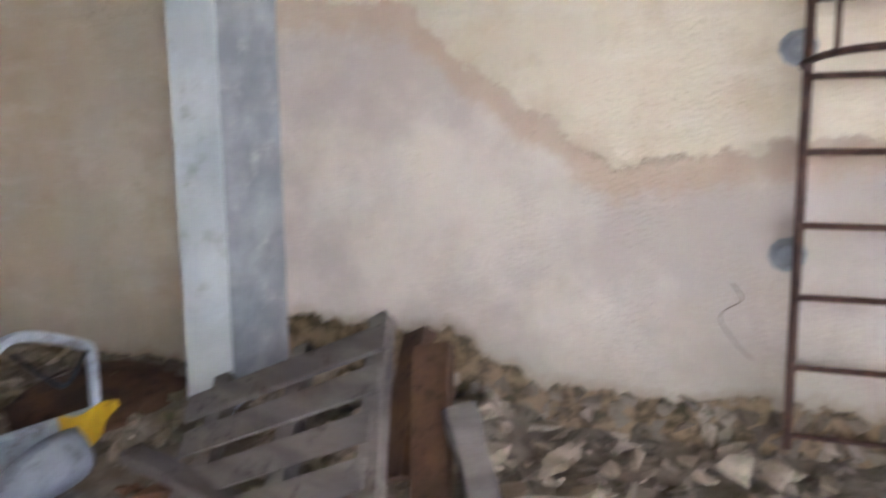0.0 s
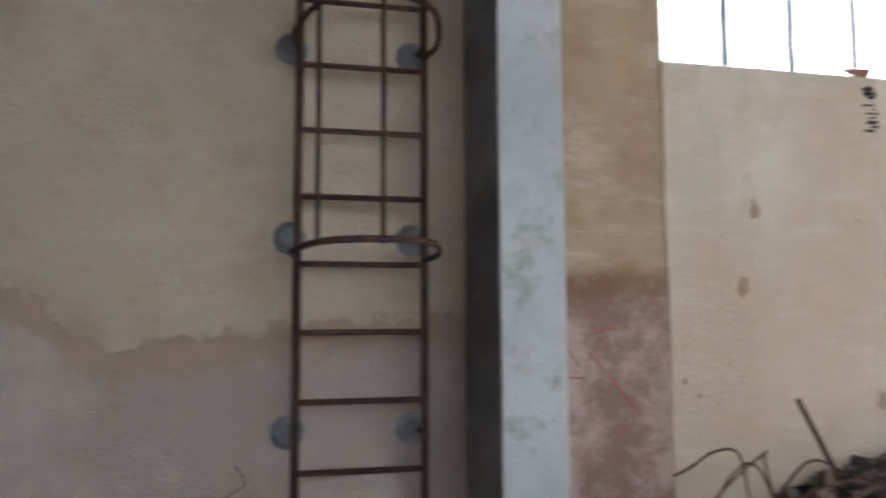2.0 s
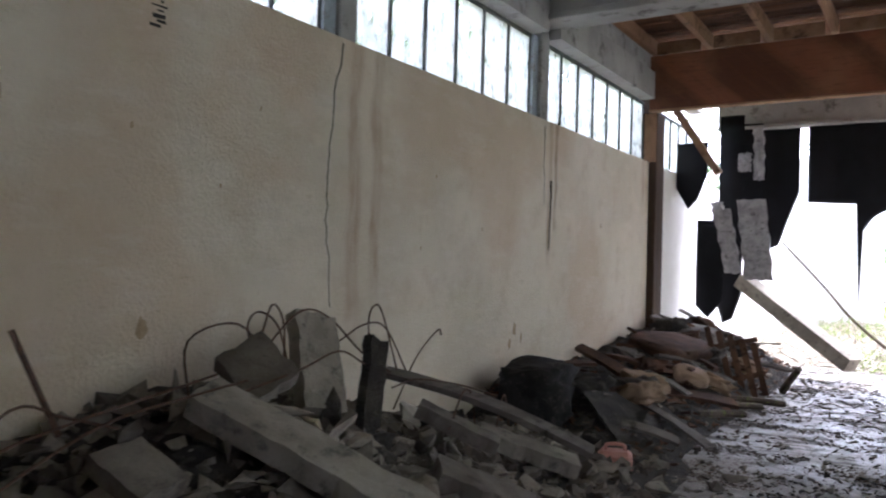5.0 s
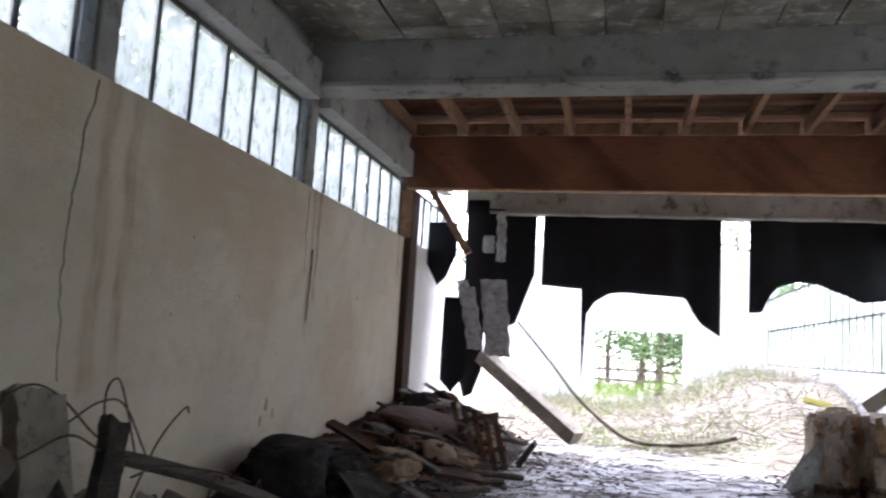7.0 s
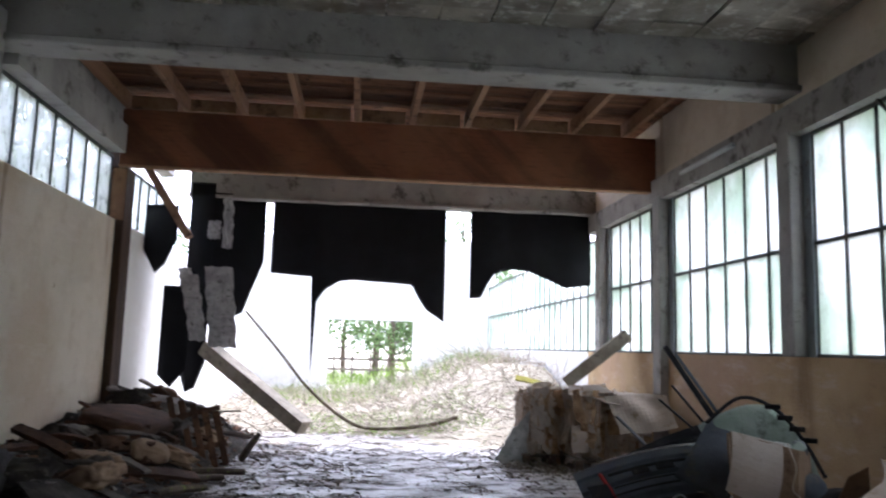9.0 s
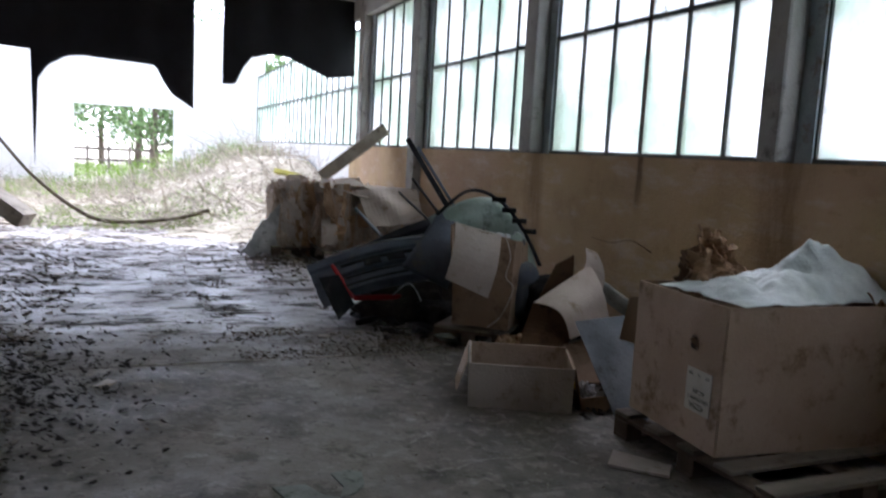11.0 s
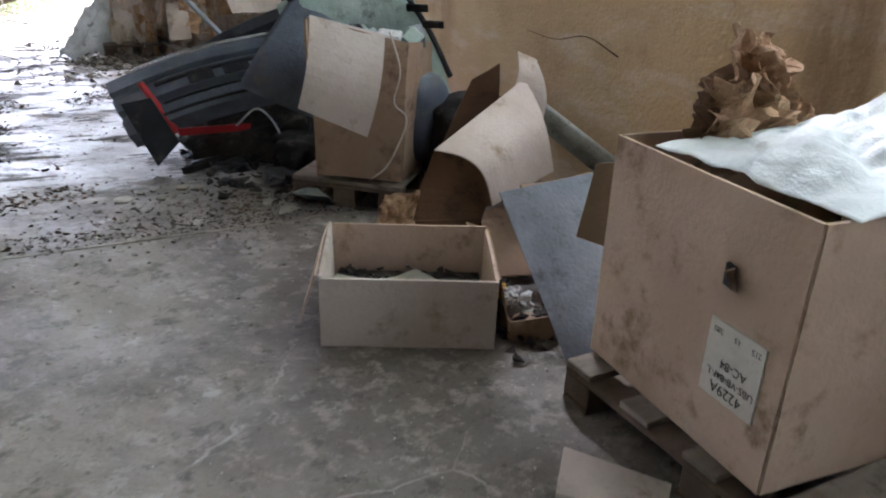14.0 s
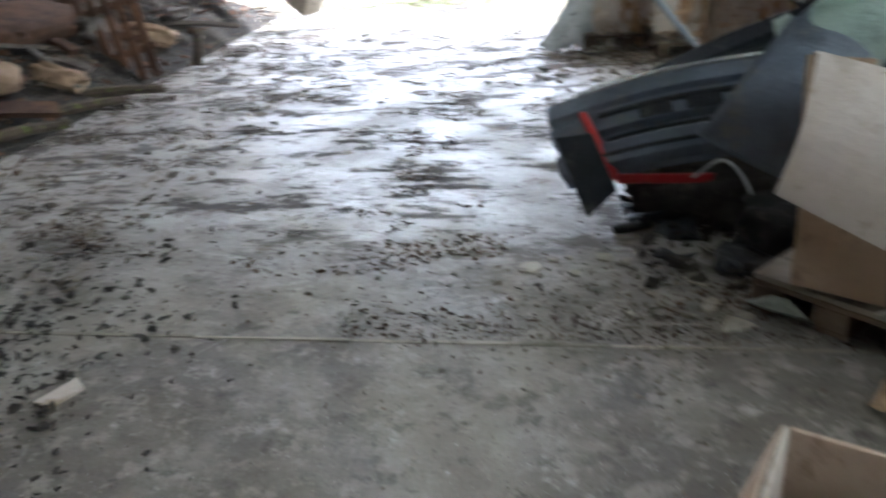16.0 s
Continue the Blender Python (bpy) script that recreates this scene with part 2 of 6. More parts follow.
def strip_plaster():
    n, c, b = plaster("limewash_strip", "b9a184", "9c8062", "ad967a", warm="a8886a")
    z = n.xyz()[2]
    wob = n.math("ADD", z, n.math("MULTIPLY", n.noise(3, 5), 0.12))
    low = n.mix(n.ramp(n.noise(3.2, 7, 0.7), 0.42, 0.62), rgb("94786a"), rgb("b8a596"))
    c = n.mix(n.ramp(wob, 1.93, 2.0, 1, 0), c, low)
    c = n.mix(n.ramp(n.math("ABSOLUTE", n.math("SUBTRACT", wob, 1.92)), 0.02, 0.14, 0.6, 0), c, rgb("80603f"))
    return n.done(c, 0.92, b, 0.012)


def floor_mat():
    """Worn concrete: stains, pale scuffs, hairline cracks, soil past the joint, damp glare painted paler there."""
    n = Nodes("dirty_concrete")
    y = n.xyz()[1]
    base = n.mix(n.ramp(n.noise(1.1, 7, 0.65), 0.4, 0.6), rgb("655d54"), rgb("8f877d"))
    base = n.mix(n.ramp(n.noise(0.55, 5, 0.6), 0.47, 0.6, 0, 0.6), base, rgb("4a433c"))
    base = n.mix(n.ramp(n.noise(3.3, 8, 0.7), 0.54, 0.66, 0, 0.7), base, rgb("4e4841"))
    base = n.mix(n.ramp(n.noise(4.7, 9, 0.75), 0.57, 0.66, 0, 0.6), base, rgb("b9b3aa"))
    base = n.mix(n.ramp(n.noise(10, 7, 0.7), 0.5, 0.62, 0, 0.5), base, rgb("a39b91"))
    base = n.mix(n.ramp(n.noise(8, 7, 0.72), 0.55, 0.64, 0, 0.6), base, rgb("403a33"))
    base = n.mix(n.ramp(n.noise(38, 4, 0.7), 0.58, 0.68, 0, 0.6), base, rgb("46413b"))
    base = n.mix(n.ramp(n.noise(75, 2), 0.69, 0.74, 0, 0.8), base, rgb("d3d0ca"))
    base = n.mix(n.ramp(n.noise(17, 6, 0.8), 0.6, 0.66, 0, 0.8), base, rgb("38332d"))
    bent = n.node("ShaderNodeTexNoise", Vector=n.geo, Scale=2.2, Detail=6).outputs["Color"]
    bent = n.node("ShaderNodeVectorMath", i0=bent, i1=(0.3, 0.3, 0.3), i2=n.geo)
    bent.operation = "MULTIPLY_ADD"
    vor = n.t.nodes.new("ShaderNodeTexVoronoi")
    vor.feature = "DISTANCE_TO_EDGE"
    n.put(0.55, vor.inputs["Scale"])
    n.t.links.new(bent.outputs[0], vor.inputs["Vector"])
    crack = n.math("MULTIPLY", n.ramp(vor.outputs[0], 0.001, 0.003, 0.4, 0), n.ramp(n.noise(1.3, 3), 0.5, 0.6))
    base = n.mix(crack, base, rgb("bdb7ae"))
    far = n.ramp(n.math("ADD", y, n.math("MULTIPLY", n.noise(1.5, 4), 0.8)), 6.95, 8.6)
    # Glare from the open end on damp floor, put in as a paler colour.
    damp_glare = n.mix(n.ramp(n.noise(1.6, 7, 0.65), 0.4, 0.6), rgb("989088"), rgb("c0bab2"))
    base = n.mix(n.math("MULTIPLY", far, 0.55), base, damp_glare)
    soil = n.math("MULTIPLY", far, n.ramp(n.noise(2.6, 10, 0.78, stretch=(0.7, 1.5, 1)), 0.5, 0.57))
    base = n.mix(n.math("MULTIPLY", soil, 0.9), base, rgb("37302a"))
    base = n.mix(n.math("MULTIPLY", far, n.ramp(n.noise(4.1, 8, 0.75), 0.55, 0.62, 0, 0.8)), base, rgb("61503e"))
    wet = n.ramp(n.noise(1.8, 5), 0.35, 0.65, 0.3, 0.62)
    rough = n.math("ADD", n.math("ADD", wet, n.math("MULTIPLY", soil, 0.4)), n.math("MULTIPLY", n.math("SUBTRACT", 1.0, far), 0.25))
    return n.done(base, rough, n.math("ADD", n.math("MULTIPLY", n.noise(30, 5, 0.7), 0.5), n.noise(6)), 0.012, 0, 0.5)


def glass_mat(name, tint, clear):
    """Dirty milky wired glass: mostly scatters daylight inwards."""
    n = Nodes(name)
    t = n.t
    dirt = n.ramp(n.noise(7, 8, 0.75), 0.45, 0.75, 0, 0.55)
    col = n.mix(n.ramp(n.noise(0.9, 3), 0.4, 0.6), rgb(tint), rgb("f0f2f1"))
    col = n.mix(dirt, col, rgb("a9ad9c"))
    tl = n.node("ShaderNodeBsdfTranslucent", Color=col)
    tp = n.node("ShaderNodeBsdfTransparent")
    gl = n.node("ShaderNodeBsdfGlossy", Roughness=0.15)
    m1 = n.node("ShaderNodeMixShader", i0=n.ramp(n.noise(11, 5, stretch=(1, 1, 0.5)), 0.5, 0.7, clear * 0.3, clear), i1=tl.outputs[0], i2=tp.outputs[0])
    m2 = n.node("ShaderNodeMixShader", i0=0.05, i1=m1.outputs[0], i2=gl.outputs[0])
    t.links.new(m2.outputs[0], t.nodes["Material Output"].inputs[0])
    return n.mat


M_WALL = plaster_plain("limewash", "d8ccb8", "bba98e", "ccc1ad", warm="c6af94", streaks=((5.12, 0.1, 1.2, "a68b70"), (5.38, 0.09, 1.4, "a68b70"), (8.45, 0.08, 1.7, "94795c"), (8.6, 0.06, 2.0, "876c52"), (11.6, 0.12, 2.6, "a68b70")))
M_LADDER_WALL = ladder_plaster()
M_STRIP = strip_plaster()
M_RWALL = plaster_plain("ochre_render", "c4aa82", "9c8260", "b89d76", streaks=((6.5, 0.06, 1.2, "4d3a28"), (5.05, 0.3, 0.3, "7c6446"), (8.2, 0.25, 0.5, "947a58")))
M_WHITE_WALL = plaster_plain("white_render", "efede8", "d8d5ce", "e8e6e0", warm="e2dfd8")
M_FLOOR = floor_mat()
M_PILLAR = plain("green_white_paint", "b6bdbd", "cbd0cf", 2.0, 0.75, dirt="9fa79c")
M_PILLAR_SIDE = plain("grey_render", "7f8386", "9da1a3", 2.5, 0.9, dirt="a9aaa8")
M_CONC = plain("grey_concrete", "96938e", "aca9a3", 1.6, 0.9, dirt="5b5853")
M_PANEL = plain("fibre_ceiling_panel", "837c71", "b3aca0", 2.2, 0.95, dirt="dedad0", vary=0.3)
def ply_mat():
    """Red-brown plywood with slanting darker weather bands."""
    n = Nodes("red_brown_plywood")
    x, y, z = n.xyz()
    slant = n.node("ShaderNodeCombineXYZ", i0=n.math("ADD", x, n.math("MULTIPLY", z, 1.1)), i1=n.math("MULTIPLY", z, 0.15), i2=0.0).outputs[0]
    c = n.mix(n.ramp(n.noise(1.1, 5, 0.6, vec=slant), 0.42, 0.6), rgb("84523a"), rgb("5c3826"))
    c = n.mix(n.ramp(n.noise(0.9, 6), 0.45, 0.65, 0, 0.5), c, rgb("9a6a4c"))
    c = n.mix(n.ramp(n.noise(9, 6, 0.7, stretch=(0.3, 1, 3)), 0.5, 0.7, 0, 0.5), c, rgb("4a2c1e"))
    return n.done(c, 0.75, n.noise(14, 4, stretch=(0.3, 1, 3)), 0.003)


M_PLY = ply_mat()
M_PINE = plain("roof_pine", "84634a", "9c7a5e", 1.5, 0.8, dirt="4e3626", stretch=(3, 0.3, 3), vary=0.25)
M_DECK = plain("roof_boards", "64432e", "805c42", 2.0, 0.85, dirt="38261a", stretch=(0.4, 4, 1), vary=0.3)
M_DARKWOOD = plain("dark_post_wood", "3a2b1e", "4a3726", 2.0, 0.85, stretch=(4, 4, 0.4))
M_STEEL = plain("painted_steel_frame", "3c403d", "595d58", 5, 0.6, dirt="6b4a32")
M_STEEL_LIGHT = plain("pale_steel_post", "8f979c", "a9b0b4", 3, 0.6, dirt="7a6a58")
M_RUST = plain("rusty_iron", "41302a", "5c4438", 14, 0.75, dirt="6d4a35", metal=0.3)
M_REBAR = plain("rusty_rebar", "4a3a32", "6b5343", 20, 0.8, dirt="7d553a", metal=0.3)
M_GLASS_L = glass_mat("milky_glass", "eceff2", 0.85)
M_GLASS_R = glass_mat("green_milky_glass", "c6d2c6", 0.15)
M_GLASS_CLEAR = glass_mat("clear_dirty_glass", "c9d6cb", 1.0)
M_TARP = plain("black_tarpaulin", "0d0d10", "15151a", 3, 0.55, spec=0.2)
M_TARP_GREY = plain("torn_insulation", "8f8d8c", "b3b0ad", 6, 0.9, dirt="4a4846")
M_RUBBLE = plain("broken_concrete", "5f574d", "857c70", 3, 0.95, dirt="45413c", vary=0.35)
M_RUBBLE_L = plain("pale_concrete", "877f72", "a29a8c", 4, 0.95, dirt="5a554e", vary=0.2)
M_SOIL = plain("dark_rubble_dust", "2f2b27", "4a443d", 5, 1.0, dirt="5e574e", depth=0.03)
M_LITTER = plain("leaf_crumbs", "4a4036", "6b5d4e", 3, 1.0, vary=0.4)
M_LEAFROT = plain("rotting_leaves", "3a2f27", "5a4838", 3, 1.0, vary=0.4)
M_STONE = plain("field_stone", "6c5f4e", "8d8070", 4, 0.95, dirt="43432c", vary=0.35)
M_OLDWOOD = plain("weathered_timber", "5d5650", "7d746b", 2.0, 0.9, dirt="3a332c", stretch=(1.5, 0.3, 4), vary=0.25)
M_BROWNWOOD = plain("rotten_brown_wood", "4a3527", "6b4d38", 3.0, 0.9, dirt="2e2119", vary=0.4)
M_CARD = plain("dusty_cardboard", "b39b86", "c2ab97", 2.5, 0.9, dirt="8a735c", depth=0.003)
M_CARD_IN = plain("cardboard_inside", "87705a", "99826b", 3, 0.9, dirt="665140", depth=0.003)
# Cardboard brown darkened for the shade inside the folded carton; cracks reuse it.
M_CARD_DARK = plain("cardboard_in_shade", "513c2a", "634a35", 3, 0.9, dirt="3d2c1e", depth=0.003)
M_CARD_PALE = plain("faded_cardboard", "b3a598", "c6bbb0", 2.5, 0.9, dirt="95836a", depth=0.003)
# Lower pallet wood is coloured darker for shadow, dusty top boards paler as lit.
M_PALLET = plain("shaded_pallet_wood", "4f4338", "6b5c4d", 3, 0.9, dirt="41362b", stretch=(0.5, 2, 2), vary=0.25)
M_PALLET_TOP = plain("dusty_lit_pallet_board", "6f655a", "8d8377", 3, 0.9, dirt="4a4036", stretch=(0.5, 2, 2), vary=0.25)
M_BAG = plain("thin_white_plastic", "bcc2c1", "d4d8d7", 5, 0.35, depth=0.004)
M_PAPER = plain("brown_wrapping_paper", "86664a", "bc9f7e", 9, 0.85, dirt="4a3322")
M_YELLOW = plain("yellow_paint", "c79a10", "d9ae22", 5, 0.5, dirt="7a5a14")
M_CARWHITE = plain("grey_white_car_paint", "8f979e", "b0b8be", 3, 0.4, dirt="6b675f")
M_BUMPER = plain("dark_grey_bumper_plastic", "50565f", "666c76", 3, 0.45, dirt="6b6863")
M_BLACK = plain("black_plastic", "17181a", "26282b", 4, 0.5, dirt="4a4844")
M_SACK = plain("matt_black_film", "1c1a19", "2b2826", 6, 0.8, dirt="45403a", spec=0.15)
M_RED = plain("red_trim", "9c1f22", "b0302f", 4, 0.45, dirt="5e2a26")
M_CHROME = plain("scuffed_chrome", "b9bfc6", "d5dade", 5, 0.25, metal=0.9)
M_GREEN = plain("pale_green_plastic", "8a9a8e", "a6b2a8", 3, 0.5, dirt="5d6a5e")
M_SHEET = plain("grey_steel_sheet", "6e737a", "878c93", 3, 0.55, dirt="55565a")
M_FLAKE = plain("grey_green_flake", "84877f", "9ea198", 6, 0.85, dirt="5b6058")
M_BALE = plain("bleached_fibre", "c2a68c", "eadfd0", 5, 0.95, dirt="8a6a4e", vary=0.3, depth=0.04, stretch=(2.5, 2.5, 0.6))
M_SHEETING = plain("pale_plastic_sheeting", "a8a8a6", "cfcfcd", 5, 0.5, dirt="6e6b66")
M_GROUND = plain("litter_ground", "a39a88", "bdb4a2", 1.5, 1.0, dirt="5d6e33", depth=0.03)
M_GRASS = plain("grass", "6d8a3c", "7d9440", 3, 0.9, vary=0.4)
M_TWIG = plain("dead_twigs", "948a7b", "b5ab9c", 5, 0.95, vary=0.35)
M_BRANCH = plain("bark_branch", "4a4036", "65594c", 6, 0.95, dirt="6e7a3c")
M_LEAF = plain("leaves", "5c7647", "829a66", 2, 0.8, vary=0.45)
M_TRUNK = plain("tree_bark", "5b5046", "7a6e62", 4, 0.95)
M_MOSS = plain("yellow_green_moss", "858038", "9c9548", 9, 1.0, depth=0.02)
M_PINK = plain("pink_plastic", "b07a6c", "c28e80", 4, 0.6, dirt="7a5a50")
M_LABEL = plain("grey_white_label", "c3bdb0", "d2cdc2", 8, 0.85)
M_INK = plain("dark_ink", "2c2a28", "3a3836", 8, 0.9)
M_PINKTILE = plain("broken_brick", "9c6a5c", "b58074", 5, 0.9)
M_STAIN = plain("damp_spot", "a08a6c", "b09a7c", 8, 0.95)
M_FADEDRED = plain("red_chalk", "9a4a3c", "a85a4a", 8, 0.95)

# ---------- structure ----------
WID, CEIL, END = 7.56, 4.62, 14.8


def setting(name, bm, material, label, category):
    return tagged(part(name, bm, material), label, category, kind="structure")


setting("ground", boxes((-300, 300, -300, 500, -0.5, -0.06)), M_GROUND, "open ground with dry litter and weeds", "ground")
floor = setting("floor", boxes((-0.25, WID + 0.25, -9, 15.2, -0.3, -0.02)), M_SOIL, "dusty dirty concrete hall floor with joints", "floor")
for y0, y1 in ((-9, 2.2), (2.212, 6.75), (6.764, 11.2), (11.212, 15.2)):
    part("slab", boxes((0, WID, y0, y1, -0.02, 0.0)), M_FLOOR, floor)
part("joint", boxes(*[(0.02 + k * 0.31, 0.325 + k * 0.31, 6.749, 6.765, -0.018, 0.004) for k in range(24)], jitter=0.0025), M_RUBBLE_L, floor, "pale mortar joint between the slabs")

wall_ladder = setting("wall_ladder_bay", boxes((-0.25, 0, -9, 1.02, -0.1, CEIL)), M_LADDER_WALL, "stained ochre limewashed wall with grey patch", "wall")
setting("wall_strip", boxes((-0.25, -0.004, 1.02, 2.04, -0.1, CEIL)), M_STRIP, "brown peeling limewash strip of wall", "wall")
wall_left = setting("wall_left", boxes((-0.25, 0.006, 2.04, 11.86, -0.1, 3.14)), M_WALL, "cream limewashed wall with cracks and water stains", "wall")
setting("wall_left_far", boxes((-0.25, 0.0, 12.28, 26.8, -0.1, 3.14)), M_WHITE_WALL, "pale rendered wall past the wooden post", "wall")
setting("lintel_left", boxes((-0.2, 0.12, 2.04, 8.1, 4.02, 4.4), (-0.2, 0.12, 8.4, 11.7, 4.02, 4.4)), M_CONC, "grey concrete lintel over the high windows", "beam")
setting("wall_left_top", boxes((-0.25, -0.02, 2.04, 15, 4.4, 5.1)), M_CONC, "grey concrete band above the high windows", "wall")
setting("wall_right", boxes((WID, WID + 0.25, -9, 15.2, -0.1, 1.55)), M_RWALL, "low ochre rendered wall under the windows", "wall")
setting("wall_right_far", boxes((WID, WID + 0.25, 15.2, 26.8, -0.1, 1.55)), M_WHITE_WALL, "low white rendered wall in the roofless part", "wall")
# Unseen wall, added to keep sky light off the ladder bay.
setting("wall_right_back", boxes((WID, WID + 0.25, -9, 0.35, 1.55, 4.02)), M_RWALL, "unseen ochre wall added to block daylight at the dark end", "wall")
setting("lintel_right", boxes((WID - 0.1, WID + 0.2, -9, 15.0, 3.7, 4.02)), M_CONC, "pale concrete lintel over the tall windows", "beam")
setting("wall_right_top", boxes((WID + 0.0, WID + 0.25, -9, 15.0, 4.02, 5.1)), M_WALL, "cream plaster band above the lintel", "wall")
setting("wall_back", boxes((-0.25, WID + 0.25, -9.25, -9, -0.1, CEIL)), M_WALL, "plain limewashed end wall", "wall")
setting("wall_end", boxes((-0.25, 2.3, 26.8, 27.1, -0.1, 5.1), (5.1, WID + 0.25, 26.8, 27.1, -0.1, 5.1), (2.3, 5.1, 26.8, 27.1, 2.4, 5.1)), M_WHITE_WALL, "white rendered end wall with a wide doorway", "wall")

# ceiling of fibre panels, with a dip at each joint
bm = boxes((-0.2, WID + 0.2, -9, 8.2, CEIL + 0.04, CEIL + 0.2))
q = random.Random(4)
x = 0.0
while x < WID:
    w = 0.49
    y = -9.0
    while y < 8.1:
        y1 = min(y + 2.4, 8.1)
        z = CEIL + q.uniform(-0.015, 0.01)
        box(bm, x + 0.012, min(x + w, WID), y + 0.015, y1, z, z + 0.04)
        y = y1
    x += w + 0.006
setting("ceiling", bm, M_PANEL, "grey fibre panels with flaking paint", "ceiling")
setting("roof_deck", boxes(*[(-0.2, WID + 0.2, 8.4 + k * 0.152, 8.4 + k * 0.152 + 0.145, 4.92 + 0.006 * (k % 3), 4.96) for k in range(23)]), M_DECK, "brown wooden roof boards", "ceiling")
setting("beam_near", boxes((-0.1, WID + 0.1, 8.12, 8.42, 4.2, CEIL + 0.3), (-0.1, WID + 0.1, 8.06, 8.48, 4.13, 4.2), bevel=0.012), M_CONC, "grey concrete roof beam", "beam")
setting("beam_ply", boxes((0.02, WID - 0.02, 11.78, 11.86, 3.88, 4.66), bevel=0.006), M_PLY, "reddish plywood box beam", "beam")
setting("beam_ply_lip", boxes((0.02, WID - 0.02, 11.76, 11.90, 3.855, 3.88)), M_PINE, "pale batten under the plywood beam", "trim")
setting("beam_far", boxes((0.3, WID + 0.1, 14.75, 14.95, 4.06, 4.5), (0.3, WID + 0.1, 14.68, 15.0, 4.02, 4.08), bevel=0.01), M_CONC, "grey concrete beam at the roof's broken end", "beam")
setting("roof_far", boxes((-0.2, WID + 0.2, 11.9, 15.0, 4.92, 5.0)), M_DECK, "brown roof boards past the plywood beam", "ceiling")

joist = None
for k in range(10):
    xx = 0.05 + k * 0.785
    if joist is None:
        joist = tagged(part("roof_joist", boxes((-0.04, 0.04, 8.45, 11.95, 0, 0.2), bevel=0.006), M_PINE), "pale pine roof joist", "joist", "roof joists")
        joist.matrix_world = pose(xx, 0, 4.7)
        block = tagged(part("joist_block", boxes((0.06, 0.68, 11.79, 11.85, 0.0, 0.17), bevel=0.004), M_PINE), "pale wooden block between joists", "block", "joist blocks")
        block.matrix_world = pose(xx, 0, 4.68)
    else:
        copy_thing(joist, pose(xx, 0, 4.7))
        if k < 9:
            copy_thing(block, pose(xx, 0, 4.68))

# pillars and posts
for k, (y0, d) in enumerate(((-3.1, 0.56), (0.87, 0.6))):
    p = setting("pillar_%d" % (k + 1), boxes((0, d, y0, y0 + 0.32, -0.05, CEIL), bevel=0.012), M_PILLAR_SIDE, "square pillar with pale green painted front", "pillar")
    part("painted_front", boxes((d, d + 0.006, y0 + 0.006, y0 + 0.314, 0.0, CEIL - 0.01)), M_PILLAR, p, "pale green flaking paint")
k = 1
for y0, y1 in ((4.82, 5.14), (8.1, 8.42)):
    p = setting("post_left_%d" % k, boxes((-0.22, -0.02, y0 + 0.13, y1, 3.14, 4.45), bevel=0.01), M_CONC, "grey concrete post between high windows", "post")
    part("steel_jamb", boxes((-0.16, -0.06, y0, y0 + 0.125, 3.14, 4.02)), M_STEEL_LIGHT, p, "pale steel window jamb")
    k += 1
setting("post_left_3", boxes((-0.1, 0.11, 11.88, 12.26, -0.02, 3.86), bevel=0.01), M_DARKWOOD, "dark brown wooden post carrying the plywood beam", "post")
setting("wall_left_joint", boxes((-0.25, -0.105, 11.86, 12.3, -0.1, 4.4)), M_DARKWOOD, "dark boarding behind the wooden post", "wall")
setting("post_left_cap", boxes((-0.08, 0.1, 11.88, 12.0, 3.14, 3.85)), M_PINE, "pale timber packing on the wooden post", "post")
RP = ((1.6, 1.95), (4.9, 5.2), (8.0, 8.36), (11.3, 11.7), (14.0, 14.4))
for k, (y0, y1) in enumerate(RP):
    p = setting("post_right_%d" % (k + 1), boxes((WID - 0.12, WID + 0.2, y0 + 0.13, y1, 1.55 if k != 3 else 0.0, 3.75), bevel=0.012), M_CONC, "grey brown concrete window post", "post")
    part("steel_jamb", boxes((WID + 0.02, WID + 0.1, y0, y0 + 0.125, 1.55, 3.7)), M_STEEL_LIGHT, p, "pale steel window jamb")


def window(name, x, y0, y1, z0, z1, step, rails, pane, seed, label, clear=()):
    """A steel window in a side wall: bars and single panes."""
    q = random.Random(seed)
    w = setting(name, boxes((x - 0.03, x + 0.03, y0, y1, z0, z0 + 0.03), (x - 0.03, x + 0.03, y0, y1, z1 - 0.03, z1)), M_STEEL, label, "window")
    n = max(1, round((y1 - y0) / step))
    ys = [y0 + (y1 - y0) * k / n for k in range(n + 1)]
    zs = [z0, *rails, z1]
    for yy in ys:
        part("glazing_bar", boxes((x - 0.022, x + 0.022, yy - 0.014, yy + 0.014, z0 + 0.03, z1 - 0.03)), M_STEEL, w)
    for r in rails:
        part("transom", boxes((x - 0.026, x + 0.026, y0, y1, r - 0.018, r + 0.018)), M_STEEL, w)
    for i, (a, b) in enumerate(zip(ys, ys[1:])):
        for j, (c, d) in enumerate(zip(zs, zs[1:])):
            m = M_GLASS_CLEAR if (i, j) in clear else pane
            g = part("pane", boxes((x - 0.003, x + 0.003, a + 0.014, b - 0.014, c + 0.018, d - 0.018)), m, w)
            g.visible_shadow = False
    return w


LW = "high steel window with dirty milky panes"
window("window_1", -0.11, 2.06, 4.82, 3.14, 4.02, 0.5, (), M_GLASS_L, 1, LW)
window("window_2", -0.11, 5.14, 8.1, 3.14, 4.02, 0.5, (), M_GLASS_L, 2, LW)
window("window_3", -0.11, 8.42, 11.86, 3.14, 4.02, 0.5, (), M_GLASS_L, 3, LW)
window("window_4", -0.11, 12.3, 15.2, 3.14, 4.02, 0.5, (), M_GLASS_L, 4, LW)
RWL = "tall steel window with green-white milky panes"
